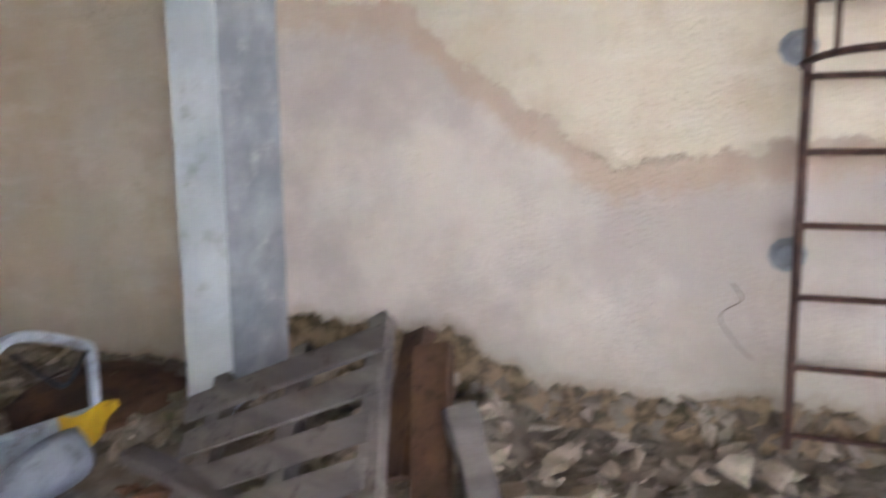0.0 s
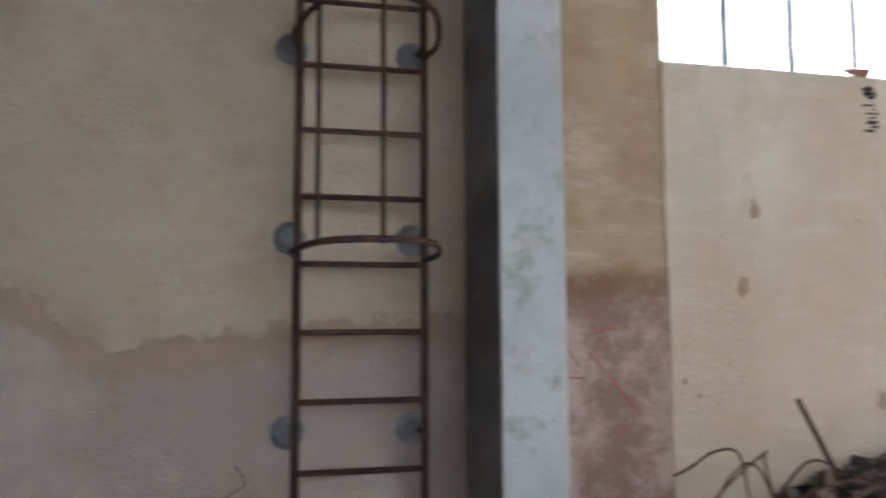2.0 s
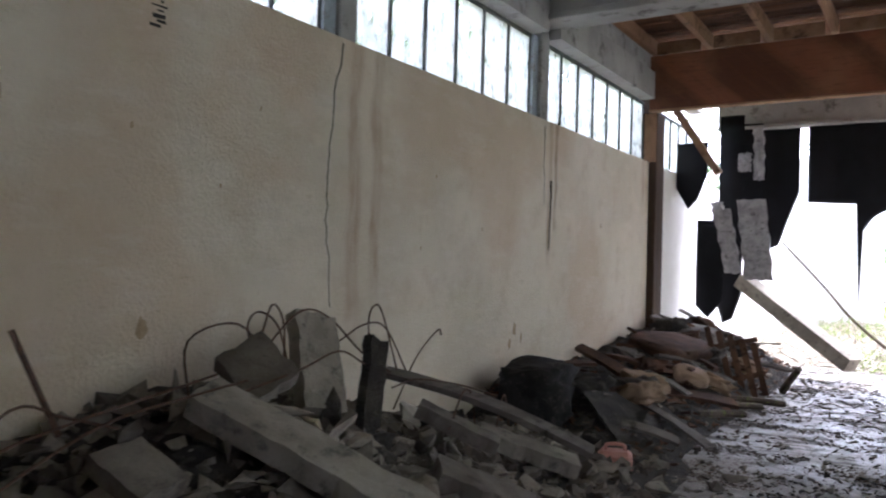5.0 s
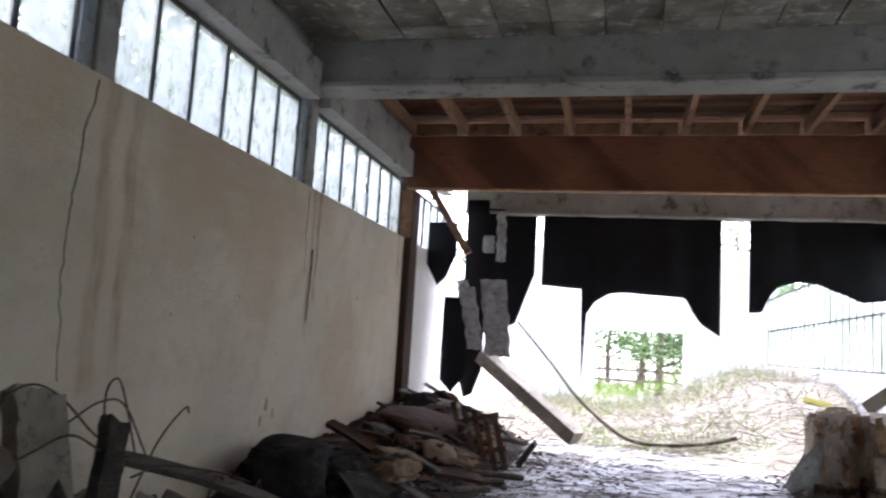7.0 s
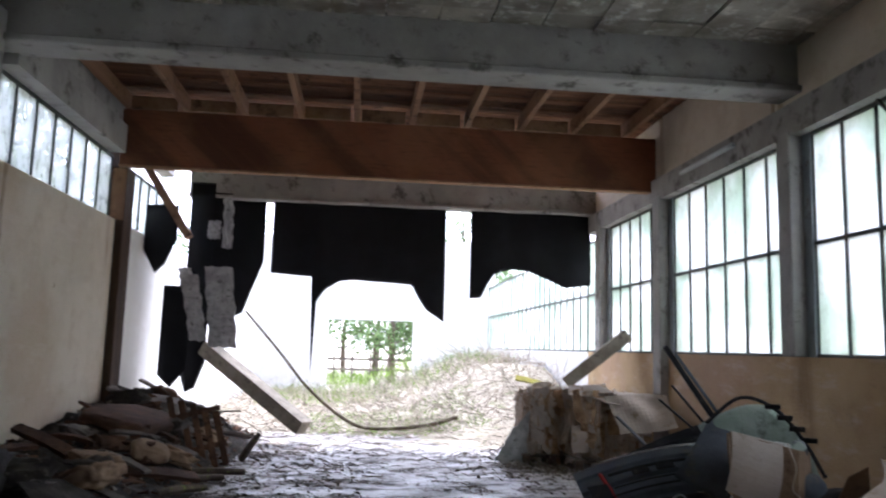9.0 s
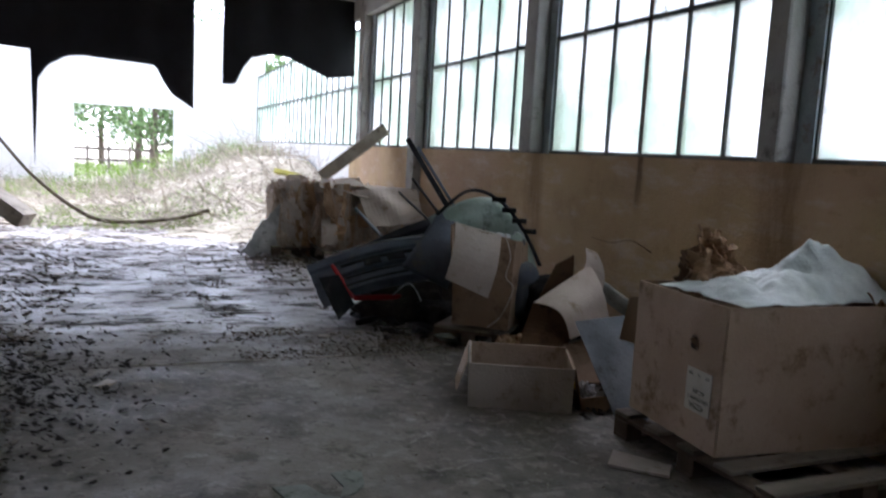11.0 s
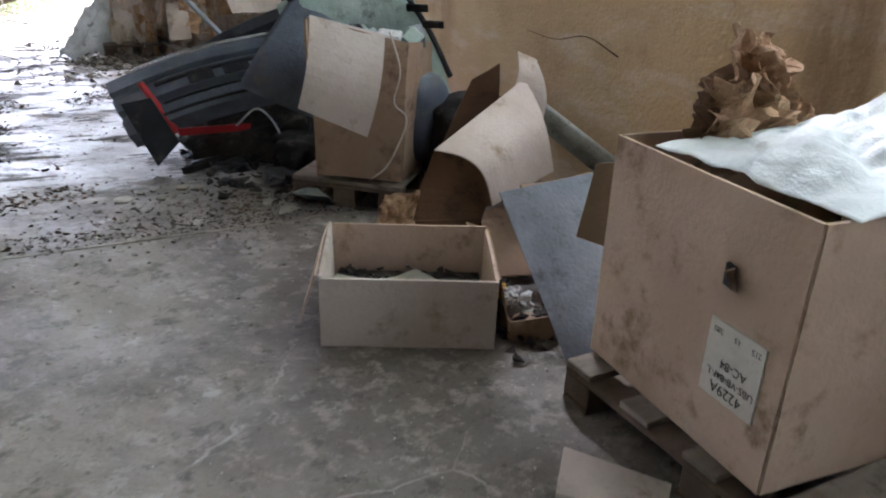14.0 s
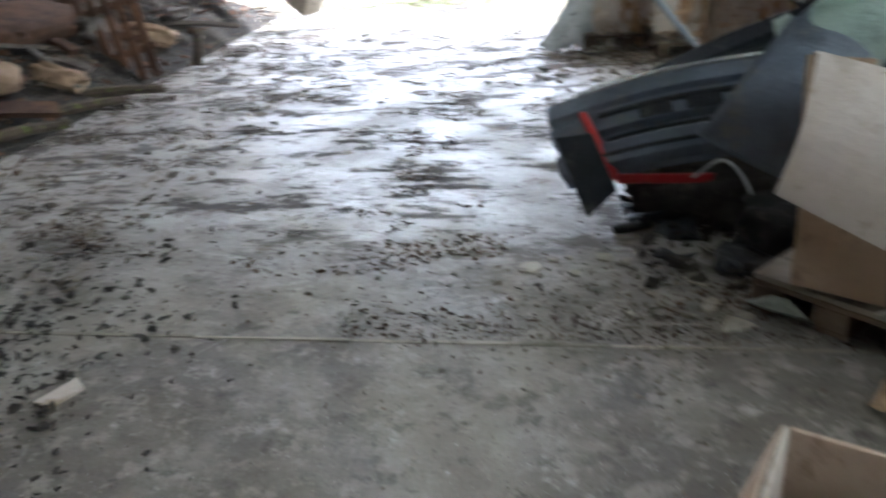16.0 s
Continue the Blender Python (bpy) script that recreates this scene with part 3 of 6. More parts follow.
# The first one, from y 0.35, is unseen; its width sets the ladder bay's light.
for k, (y0, y1) in enumerate(((0.35, 1.6), (1.95, 4.9), (5.2, 8.0), (8.36, 11.3), (11.7, 14.0))):
    window("window_%d" % (k + 5), WID + 0.06, y0, y1, 1.55, 3.7, 0.48, (2.62,), M_GLASS_R, 10 + k, RWL, ((2, 1),) if k == 2 else ())
window("window_10", WID + 0.06, 14.4, 26.8, 1.55, 3.6, 0.5, (2.6,), M_GLASS_R, 20, "tall steel window in the roofless part")

# crack and runs on the left wall
q = random.Random(12)
for y0, z0, z1, wd in ((4.96, 3.1, 1.25, 0.013), (8.3, 3.08, 2.2, 0.012), (8.48, 2.5, 1.75, 0.026)):
    bm = bmesh.new()
    pts, yy, z = [], y0, z0
    while z > z1:
        f = (z0 - z) / (z0 - z1)
        pts.append((0.004, yy - (0.1 * math.sin(f * 3.1) if y0 < 5 else 0), z))
        yy += q.uniform(-0.016, 0.016)
        z -= 0.05
    tube(bm, pts, wd * 0.6, wd * 0.35, 5)
    part("crack", bm, M_INK, wall_left)


def tarp(name, x0, x1, top, prof, y, label, seed):
    """A hanging black sheet whose torn lower edge is given as (x, z)."""
    def low(x):
        for (a, za), (b, zb) in zip(prof, prof[1:]):
            if a <= x <= b:
                return za + (zb - za) * (x - a) / max(1e-6, b - a)
        return prof[-1][1]

    def fn(u, v):
        x = x0 + (x1 - x0) * u
        z = top + (low(x) - top) * v
        return (x, y + 0.05 * noise.noise(V((x * 2.3 + seed, z * 0.6, seed))) + 0.02 * math.sin(x * 9 + seed), z)
    bm = bmesh.new()
    shell(bm, fn, 60, 14, 0.006)
    ob = tagged(part(name, bm, M_TARP, smooth=True), label, "tarpaulin", "torn tarpaulins")
    hem = bmesh.new()
    tube(hem, [fn(k / 40, 0.0) for k in range(41)], 0.014, sides=5)
    part("hem", hem, M_TARP, ob)
    return ob


tarp("tarpaulin", 1.75, 4.82, 4.05, ((1.75, 2.76), (2.48, 2.72), (2.49, 0.95), (2.53, 0.95), (2.55, 2.25), (2.7, 2.5), (2.95, 2.66), (3.2, 2.69), (4.24, 2.64), (4.36, 2.4), (4.5, 2.2), (4.82, 2.0)), 14.85, "torn black tarpaulin hanging from the far beam", 1.0)
tarp("tarpaulin", 5.27, 7.5, 4.05, ((5.27, 2.44), (5.48, 2.45), (5.6, 2.72), (5.73, 2.9), (6.05, 2.99), (6.34, 2.96), (6.7, 2.82), (7.02, 2.68), (7.5, 2.75)), 14.85, "black tarpaulin with a scalloped lower edge", 4.0)
tarp("tarpaulin", 0.75, 1.62, 4.05, ((0.75, 2.2), (1.0, 1.9), (1.3, 2.05), (1.45, 2.5), (1.62, 2.95)), 14.9, "ragged black tarpaulin strip at the corner", 8.0)
tarp("tarpaulin", 0.42, 0.82, 4.2, ((0.42, 1.0), (0.52, 0.7), (0.68, 0.78), (0.82, 1.2)), 14.4, "long ragged black tarpaulin reaching the rubble", 11.0)
tarp("tarpaulin", 0.0, 0.5, 3.6, ((0.0, 2.9), (0.2, 2.55), (0.35, 2.7), (0.5, 3.1)), 13.3, "small torn tarpaulin flap by the window", 14.0)


def hanging_board(x0, x1, z0, z1, y, lean, seed):
    bm = bmesh.new()
    shell(bm, lambda u, v: (x0 + (x1 - x0) * u + lean * v + 0.03 * noise.noise(V((v * 7 + seed, 1, 2))), y + 0.04 * noise.noise(V((u * 3, v * 3, seed))), z1 + (z0 - z1) * v + 0.05 * noise.noise(V((u * 9, seed, v)))), 8, 12, 0.03)
    return tagged(part("hanging_panel", bm, M_TARP_GREY), "torn pale insulation panel hanging among tarpaulins", "panel", "hanging panels")


hanging_board(0.8, 1.24, 1.45, 2.75, 14.0, 0.14, 1)
hanging_board(0.45, 0.72, 1.55, 2.6, 13.9, 0.2, 2)
hanging_board(0.98, 1.14, 3.1, 3.95, 14.3, 0.02, 3)
hanging_board(0.75, 0.95, 3.25, 3.55, 14.3, 0.0, 4)
tarp("tarpaulin", 0.55, 1.05, 4.1, ((0.55, 2.6), (0.7, 2.35), (0.85, 2.75), (1.05, 2.3)), 14.70, "ragged black tarpaulin shred near the corner", 17.0)
tarp("tarpaulin", 0.2, 0.62, 2.4, ((0.2, 1.0), (0.4, 0.8), (0.62, 1.1)), 13.9, "black tarpaulin rag over the scrap heap", 21.0)
hanging_board(0.3, 0.5, 2.3, 2.75, 14.37, 0.06, 5)
bm = bmesh.new()
box(bm, -0.05, 0.05, -0.06, 0.06, -0.57, 0.57, m=pose(0.66, 11.96, 3.42, 0, 0, 0) @ pose(0, 0, 0, 0, -33, 0), bevel=0.005)
tagged(part("fallen_rafter", bm, M_PINE), "reddish broken rafter hanging by the window", "rafter")

# fallen concrete beams at the open end
for a, b, w, l in (((0.85, 14.3, 1.45), (2.55, 13.5, 0.26), 0.16, "fallen pale concrete beam leaning in the opening"),
                   ((6.55, 13.0, 1.06), (7.45, 12.75, 1.82), 0.13, "fallen pale concrete beam resting on rubble")):
    a, b = V(a), V(b)
    ln = (b - a).length
    bm = bmesh.new()
    box(bm, -w, w, -w * 0.7, w * 0.7, -ln / 2, ln / 2, bevel=0.012, jitter=0.012)
    ob = tagged(part("fallen_beam", bm, M_RUBBLE_L), l, "beam", "fallen beams")
    ob.matrix_world = Matrix.Translation((a + b) / 2) @ (b - a).to_track_quat("Z", "Y").to_matrix().to_4x4()

# ---------- iron ladder ----------
LX, LY0, LY1, RUNG = 0.187, 0.0, 0.615, 0.3245
ladder = thing("wall_ladder", pose(LX, LY0, 0), "rusty iron wall ladder with safety hoops", "ladder")
for yy in (0, LY1):
    bm = bmesh.new()
    tube(bm, [(0, yy, 0.25), (0, yy, CEIL - 0.02)], 0.021, sides=8)
    part("rail", bm, M_RUST, ladder)
zr = 1.614 - 4 * RUNG
while zr < CEIL - 0.1:
    bm = bmesh.new()
    tube(bm, [(0, 0, zr), (0, LY1, zr)], 0.015, sides=8)
    part("rung", bm, M_RUST, ladder)
    zr += RUNG
for zh in (1.96, 2.98, 4.0):
    bm = bmesh.new()
    tube(bm, bend([(0, 0, zh), (0.2, -0.03, zh + 0.02), (0.55, 0.08, zh + 0.03), (0.68, 0.31, zh + 0.03), (0.55, 0.54, zh + 0.03), (0.2, 0.645, zh + 0.02), (0, LY1, zh)], 6), 0.015, sides=6)
    part("hoop", bm, M_RUST, ladder)
for px, py in ((0.5, 0.06), (0.6, 0.32)):
    bm = bmesh.new()
    tube(bm, [(px, py, 1.98), (px, py, CEIL - 0.1)], 0.012)
    part("cage_bar", bm, M_RUST, ladder)
for zp in (1.13, 2.08, 3.05, 4.02):
    for yy in (0, LY1):
        bm = bmesh.new()
        tube(bm, [(0, yy, zp), (-LX + 0.03, yy, zp)], 0.014)
        part("bracket", bm, M_RUST, ladder)
        bm = bmesh.new()
        tube(bm, [(-LX + 0.045, yy - 0.03, zp), (-LX + 0.02, yy - 0.03, zp), (-LX, yy - 0.03, zp)], 0.05, 0.085, 10)
        part("mortar_plug", bm, M_PILLAR_SIDE, ladder, "round grey mortar plug")
# ---------- heaps along the left wall ----------
def heap_near(x, y):
    """Height of the concrete heap by the cream wall."""
    a = math.exp(-(((y - 3.5) / 1.75) ** 2)) * 0.86 + 0.22 * math.exp(-(((y - 6.0) / 1.2) ** 2))
    return max(0.0, a * max(0.0, 1 - (max(x, 0) / 2.05) ** 1.5))


def heap_far(x, y):
    """Height of the timber and scrap heap further along."""
    a = 0.0 if y < 6.2 else min(1.0, (y - 6.2) / 1.2) * (0.52 + 0.25 * min(1, max(0, (y - 9.5) / 2.5)))
    a *= max(0.0, min(1.0, (15.2 - y) / 1.5))
    return max(0.0, a * max(0.0, 1 - (max(x, 0) / 1.75) ** 2))


def heap_stone(x, y):
    a = (0.15 + 0.13 * max(0, min(1, (-1.0 - y) / 0.5))) * max(0, min(1, (0.86 - y) / 0.4)) * max(0, min(1, (y + 7.5) / 1))
    return a * max(0.0, 1 - (max(x, 0) / 1.3) ** 1.6)


def mound(name, fn, x1, y0, y1, material, label, rough=0.07):
    bm = bmesh.new()
    nx, ny = 30, int((y1 - y0) * 12)
    g = []
    for i in range(nx + 1):
        row = []
        for j in range(ny + 1):
            x, y = 0.012 + x1 * i / nx, y0 + (y1 - y0) * j / ny
            h = fn(x, y)
            h = h + (rough * noise.noise(V((x * 5, y * 5, 1))) + rough * 0.5 * noise.noise(V((x * 14, y * 14, 3)))) * min(1, h * 6) - 0.012
            row.append(bm.verts.new((x, y, max(h, -0.012))))
        g.append(row)
    for i in range(nx):
        for j in range(ny):
            bm.faces.new((g[i][j], g[i + 1][j], g[i + 1][j + 1], g[i][j + 1]))
    return tagged(part(name, bm, material), label, "rubble", kind="stuff")


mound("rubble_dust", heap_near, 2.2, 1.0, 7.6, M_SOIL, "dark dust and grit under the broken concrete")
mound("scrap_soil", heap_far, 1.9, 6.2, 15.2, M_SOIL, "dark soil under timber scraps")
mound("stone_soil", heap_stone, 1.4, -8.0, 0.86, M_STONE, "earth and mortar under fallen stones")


def spots(fn, n, x1, y0, y1, s0, s1, seed, power=2.2, need=0.03, lift=0.3):
    q, out = random.Random(seed), []
    while len(out) < n:
        x, y = q.uniform(0.03, x1), q.uniform(y0, y1)
        h = fn(x, y)
        if h < need and q.random() > 0.12:
            continue
        s = s0 + (s1 - s0) * q.random() ** power
        out.append(((max(x, s), y, h + s * lift * q.uniform(0.2, 1)), s))
    return out


scatter("concrete_rubble", spots(heap_near, 1500, 2.3, 1.2, 7.0, 0.012, 0.09, 5), M_RUBBLE, "heap of small broken concrete pieces", "rubble", seed=5)
scatter("concrete_pieces", spots(heap_near, 1100, 2.4, 1.4, 7.0, 0.03, 0.13, 15, 1.6), M_RUBBLE, "heap of larger broken concrete pieces", "rubble", seed=15)
scatter("floor_rubble", [((R.uniform(1.2, 3.4) ** 1.0, R.uniform(5.0, 13.5), 0.008), 0.008 + 0.045 * R.random() ** 3) for _ in range(2200)], M_RUBBLE, "grey rubble crumbs strewn over the floor", "debris", 0.6, seed=17)
scatter("scrap_chips", spots(heap_far, 1300, 2.1, 6.5, 15, 0.012, 0.07, 6), M_BROWNWOOD, "brown splinters and scraps on the heap", "debris", 0.6, seed=6)
scatter("scrap_stones", spots(heap_far, 500, 2.3, 6.3, 14, 0.012, 0.06, 16), M_RUBBLE, "grey rubble among the scraps", "rubble", seed=16)
scatter("small_stones", spots(heap_stone, 1100, 1.4, -5, 0.85, 0.012, 0.09, 7), M_STONE, "small mortar lumps below the wall", "rubble", seed=7)


def lump(name, c, s, material, label, cat, group, seed, flat=1.0):
    """One larger stone or lump as a thing of its own."""
    bm = bmesh.new()
    v, f = hull_data(random.Random(seed), 1.0, flat)
    vs = [bm.verts.new((w.x * s[0], w.y * s[1], w.z * s[2])) for w in v]
    for face in f:
        bm.faces.new([vs[k] for k in face])
    bmesh.ops.triangulate(bm, faces=bm.faces[:])
    bmesh.ops.subdivide_edges(bm, edges=bm.edges[:], cuts=2, use_grid_fill=True)
    for w in bm.verts:
        w.co += V((1, 1, 1)) * 0.12 * min(s) * noise.noise(w.co * (3 / max(s)) + V((seed, 0, 0)))
    ob = tagged(part(name, bm, material), label, cat, group)
    ob.matrix_world = Matrix.Translation(c)
    return ob


q = random.Random(31)
for k in range(60):
    y = q.uniform(-2.6, 0.8)
    x = q.uniform(0.05, 1.0)
    s = q.uniform(0.07, 0.2)
    lump("fallen_stone", (max(x, s), y, heap_stone(x, y) + s * 0.25), (s, s * 0.85, s * 0.75), M_STONE, "rough beige wall stone lying in the heap", "stone", "fallen stones", 100 + k)
lump("fallen_stone", (1.15, -1.0, 0.2), (0.3, 0.24, 0.22), M_RUBBLE_L, "large pale grey stone block in front of the heap", "stone", "fallen stones", 160)
# stones bared where the plaster has dropped off
for k in range(78):
    col, row = k % 26, k // 26
    y, z = -2.05 + col * 0.112 + q.uniform(-0.03, 0.03), 0.12 + row * 0.1 + q.uniform(-0.025, 0.025)
    if y > 0.8:
        continue
    bm = bmesh.new()
    v, f = hull_data(random.Random(900 + k), 1.0)
    vs = [bm.verts.new((0.012 + w.z * 0.05, y + w.x * q.uniform(0.06, 0.075), z + w.y * 0.075)) for w in v]
    for face in f:
        bm.faces.new([vs[j] for j in face])
    part("stone", bm, M_STONE, wall_ladder)
for pts in [((-0.27, 0.98), (-0.22, 0.9), (-0.3, 0.84), (-0.31, 0.78), (-0.22, 0.66), (-0.15, 0.6))]:
    bm = bmesh.new()
    tube(bm, bend([(0.001, a, b) for a, b in pts], 4), 0.004, 0.002, 4)
    part("crack", bm, M_CARD_DARK, wall_ladder)
for k in range(46):
    y = q.uniform(1.9, 6.4)
    x = q.uniform(0.15, 1.9)
    s = q.uniform(0.07, 0.19)
    lump("concrete_lump", (max(x, s), y, heap_near(x, y) + s * 0.25), (s, s * 0.8, s * 0.6), M_RUBBLE if k % 3 else M_RUBBLE_L, "broken concrete lump with sharp edges", "rubble", "concrete lumps", 200 + k)


def slab(c, size, rot, material, label, seed):
    bm = bmesh.new()
    n = (max(2, int(size[0] / 0.06)), max(2, int(size[1] / 0.06)))
    shell(bm, lambda u, v: ((u - 0.5) * size[0] + 0.025 * noise.noise(V((v * 6, seed, u * 2))), (v - 0.5) * size[1] + 0.03 * noise.noise(V((u * 7, seed + 5, 0))), 0.008 * noise.noise(V((u * 9, v * 9, seed)))), n[0], n[1], size[2])
    ob = tagged(part("concrete_slab", bm, material), label, "slab", "broken slabs")
    ob.matrix_world = pose(*c, *rot)
    return ob


slab((1.22, 3.52, 0.64), (1.4, 0.24, 0.12), (14, 24, 22), M_RUBBLE_L, "long pale broken concrete slab sloping off the heap", 1)
slab((0.5, 4.22, 0.98), (0.3, 0.6, 0.1), (62, 12, 78), M_RUBBLE_L, "upright broken concrete slab with pale face", 2)
slab((0.62, 4.6, 0.82), (0.16, 0.6, 0.07), (78, 20, 85), M_SOIL, "dark upright slab splinter", 3)
slab((0.5, 3.75, 0.98), (0.32, 0.3, 0.12), (35, 40, 10), M_RUBBLE, "grey broken slab corner with bent bars", 4)
slab((1.35, 2.9, 0.4), (0.5, 0.35, 0.1), (10, 25, -30), M_RUBBLE_L, "pale concrete slab piece on the heap", 5)
slab((1.5, 4.5, 0.35), (0.6, 0.28, 0.1), (8, 22, 40), M_RUBBLE, "grey slab piece low on the heap", 6)
slab((0.9, 2.75, 0.72), (0.3, 0.26, 0.08), (5, 26, 10), M_RUBBLE, "grey slab piece half buried", 7)
slab((1.0, 5.0, 0.55), (0.55, 0.14, 0.09), (8, 24, 30), M_RUBBLE, "narrow concrete strip with rough edges", 8)
slab((1.25, 5.5, 0.35), (0.7, 0.18, 0.1), (12, 18, 35), M_RUBBLE_L, "narrow pale concrete strip on the slope", 9)

# bent reinforcing bars
BARS = (
    ((0.6, 2.6, 0.85), (0.55, 2.53, 1.05), (0.48, 2.46, 1.27)),
    ((0.4, 3.4, 0.85), (0.35, 3.42, 1.15), (0.35, 3.75, 1.22), (0.4, 3.95, 1.0), (0.45, 4.1, 0.85)),
    ((0.5, 3.55, 0.8), (0.45, 3.8, 1.1), (0.4, 3.95, 1.32), (0.4, 4.05, 1.2), (0.45, 4.0, 0.9)),
    ((0.5, 3.6, 0.85), (0.45, 3.9, 1.12), (0.4, 4.2, 1.28), (0.4, 4.45, 1.22), (0.45, 4.7, 1.0), (0.5, 4.95, 0.85)),
    ((0.4, 3.85, 1.0), (0.35, 3.82, 1.2), (0.35, 3.9, 1.28), (0.4, 4.0, 1.2), (0.45, 4.05, 0.95)),
    ((0.4, 4.55, 1.08), (0.35, 4.85, 1.16), (0.3, 5.15, 1.12), (0.35, 5.35, 0.8)),
    ((0.35, 4.98, 0.7), (0.3, 4.96, 1.15), (0.3, 5.03, 1.28), (0.32, 5.1, 1.2), (0.4, 5.2, 0.75)),
    ((0.5, 5.0, 0.6), (0.4, 5.4, 0.9), (0.35, 5.75, 1.07), (0.35, 5.8, 1.03)),
    ((0.75, 1.75, 0.55), (0.7, 1.85, 0.85), (0.6, 2.05, 0.98), (0.6, 2.15, 0.95), (0.7, 2.2, 0.7)),
    ((0.8, 1.55, 0.5), (0.7, 1.8, 0.82), (0.55, 2.2, 1.02), (0.5, 2.24, 0.98), (0.55, 2.25, 0.8)),
    ((0.85, 1.7, 0.5), (0.75, 2.0, 0.72), (0.6, 2.4, 0.98), (0.6, 2.62, 0.92), (0.7, 2.8, 0.86)),
    ((0.9, 1.65, 0.45), (0.8, 2.1, 0.66), (0.7, 2.7, 0.88), (0.7, 3.2, 0.95), (0.7, 3.5, 0.98)),
    ((0.5, 1.75, 0.93), (0.5, 1.85, 0.97), (0.48, 1.98, 1.03), (0.5, 2.1, 1.02), (0.55, 2.12, 0.8)),
    ((0.8, 1.6, 0.4), (0.7, 2.2, 0.8), (0.65, 2.6, 0.9), (0.65, 3.1, 0.98), (0.65, 3.35, 1.02)),
    ((0.7, 3.3, 0.9), (0.65, 3.9, 0.98), (0.6, 4.3, 1.05), (0.6, 4.55, 0.95)),
    ((0.7, 4.7, 0.8), (0.7, 5.0, 0.82), (0.75, 5.5, 0.72), (0.8, 5.9, 0.6)),
    ((1.0, 4.9, 0.55), (0.95, 5.15, 0.75), (0.9, 5.35, 0.68), (0.9, 5.4, 0.45)),
    ((1.05, 5.4, 0.42), (1.0, 5.6, 0.66), (0.95, 5.75, 0.6), (0.95, 5.8, 0.42)),
)
for k, p in enumerate(BARS):
    bm = bmesh.new()
    tube(bm, bend(p, 5), 0.013 if k == 0 else 0.0065)
    tagged(part("rebar", bm, M_REBAR), "bent rusty reinforcing bar sticking out of the heap", "rebar", "reinforcing bars")

# timber and scraps on the far heap
def plank(c, size, rot, material=None, label="weathered broken plank lying on the heap", warp=0.02, group="loose planks"):
    bm = bmesh.new()
    sd = c[0] * 7 + c[1] * 3
    shell(bm, lambda u, v: ((u - 0.5) * size[0], (v - 0.5) * size[1] * (1 - 0.15 * noise.noise(V((u * 4, sd, 1)))), warp * math.sin(u * 3.1) + 0.006 * noise.noise(V((u * 8, v * 3, sd)))), 14, 3, size[2])
    ob = tagged(part("plank", bm, material or M_OLDWOOD), label, "plank", group)
    ob.matrix_world = pose(*c, *rot)
    return ob


plank((1.0, 5.35, 0.6), (1.5, 0.14, 0.04), (10, 17, 18), M_OLDWOOD, "long curved dark plank across the heap", 0.06)
q = random.Random(77)
for k in range(30):
    y, x = q.uniform(7.2, 13.6), q.uniform(0.25, 1.55)
    ln = q.uniform(0.35, 1.0)
    plank((max(x, 0.5 * ln * 0.55 + 0.1), y, heap_far(x, y) + 0.05), (ln, q.uniform(0.06, 0.15), q.uniform(0.02, 0.05)), (q.uniform(-25, 25), q.uniform(-5, 25), q.uniform(-40, 70)), M_BROWNWOOD if k % 2 else M_OLDWOOD, "broken dark board in the scrap heap")
for k in range(26):
    y, x, s = q.uniform(7.4, 12.8), q.uniform(0.2, 1.4), q.uniform(0.1, 0.22)
    lump("scrap_lump", (max(x, s), y, heap_far(x, y) + s * 0.2), (s, s * 0.8, s * 0.45), (M_BROWNWOOD, M_SOIL, M_OLDWOOD)[k % 3], "crumpled dark scrap lump on the heap", "scrap", "scrap lumps", 300 + k)


def bundle(name, c, size, rot, material, label, cat, seed, amp=0.12):
    """A soft, folded lump: bag or pile of cloth."""
    bm = bmesh.new()
    bmesh.ops.create_icosphere(bm, subdivisions=4, radius=1.0)
    for v in bm.verts:
        d = v.co.normalized()
        p = V([math.copysign(abs(t) ** 0.6, t) for t in d])
        w = 1 + amp * noise.noise(d * 2.2 + V((seed, 0, 0))) + amp * 0.6 * abs(noise.noise(V((d.x * 2, d.y * 2, d.z * 9)) + V((0, seed, 0))))
        v.co = V((p.x * size[0], p.y * size[1], p.z * size[2])) * w * 0.85
    ob = tagged(part(name, bm, material, smooth=True), label, cat)
    ob.matrix_world = pose(*c, *rot)
    return ob


for k in range(16):
    y, x, w = q.uniform(7.6, 12.8), q.uniform(0.35, 1.45), q.uniform(0.14, 0.3)
    bundle("crumpled_rag", (x, y, heap_far(x, y) + 0.04), (w, w * q.uniform(0.6, 1.0), w * 0.42), (q.uniform(-20, 20), q.uniform(-5, 25), q.uniform(0, 180)), (M_SOIL, M_OLDWOOD, M_BROWNWOOD, M_CARD_IN)[k % 4], "crumpled dirty rag lying on the scrap heap", "rag", 20.0 + k, 0.4)
for k in range(18):
    y, x = q.uniform(3.2, 6.0), q.uniform(0.3, 1.3)
    v = q.uniform(0.7, 1.3)
    ob = lump("concrete_shard", (x, y, heap_near(x, y) + 0.06), (0.05 * v, 0.13 * v, 0.2 * v), (M_RUBBLE, M_SOIL, M_RUBBLE_L)[k % 3], "jagged concrete shard standing up from the heap", "rubble", "concrete shards", 820 + k)
    ob.matrix_world = pose(x, y, heap_near(x, y) + 0.08, q.uniform(-40, 40), q.uniform(-30, 30), q.uniform(0, 180))
bundle("black_sack", (0.5, 7.2, 0.4), (0.38, 0.45, 0.34), (0, 0, 12), M_SACK, "full black sack against the wall", "sack", 2.0, 0.28)
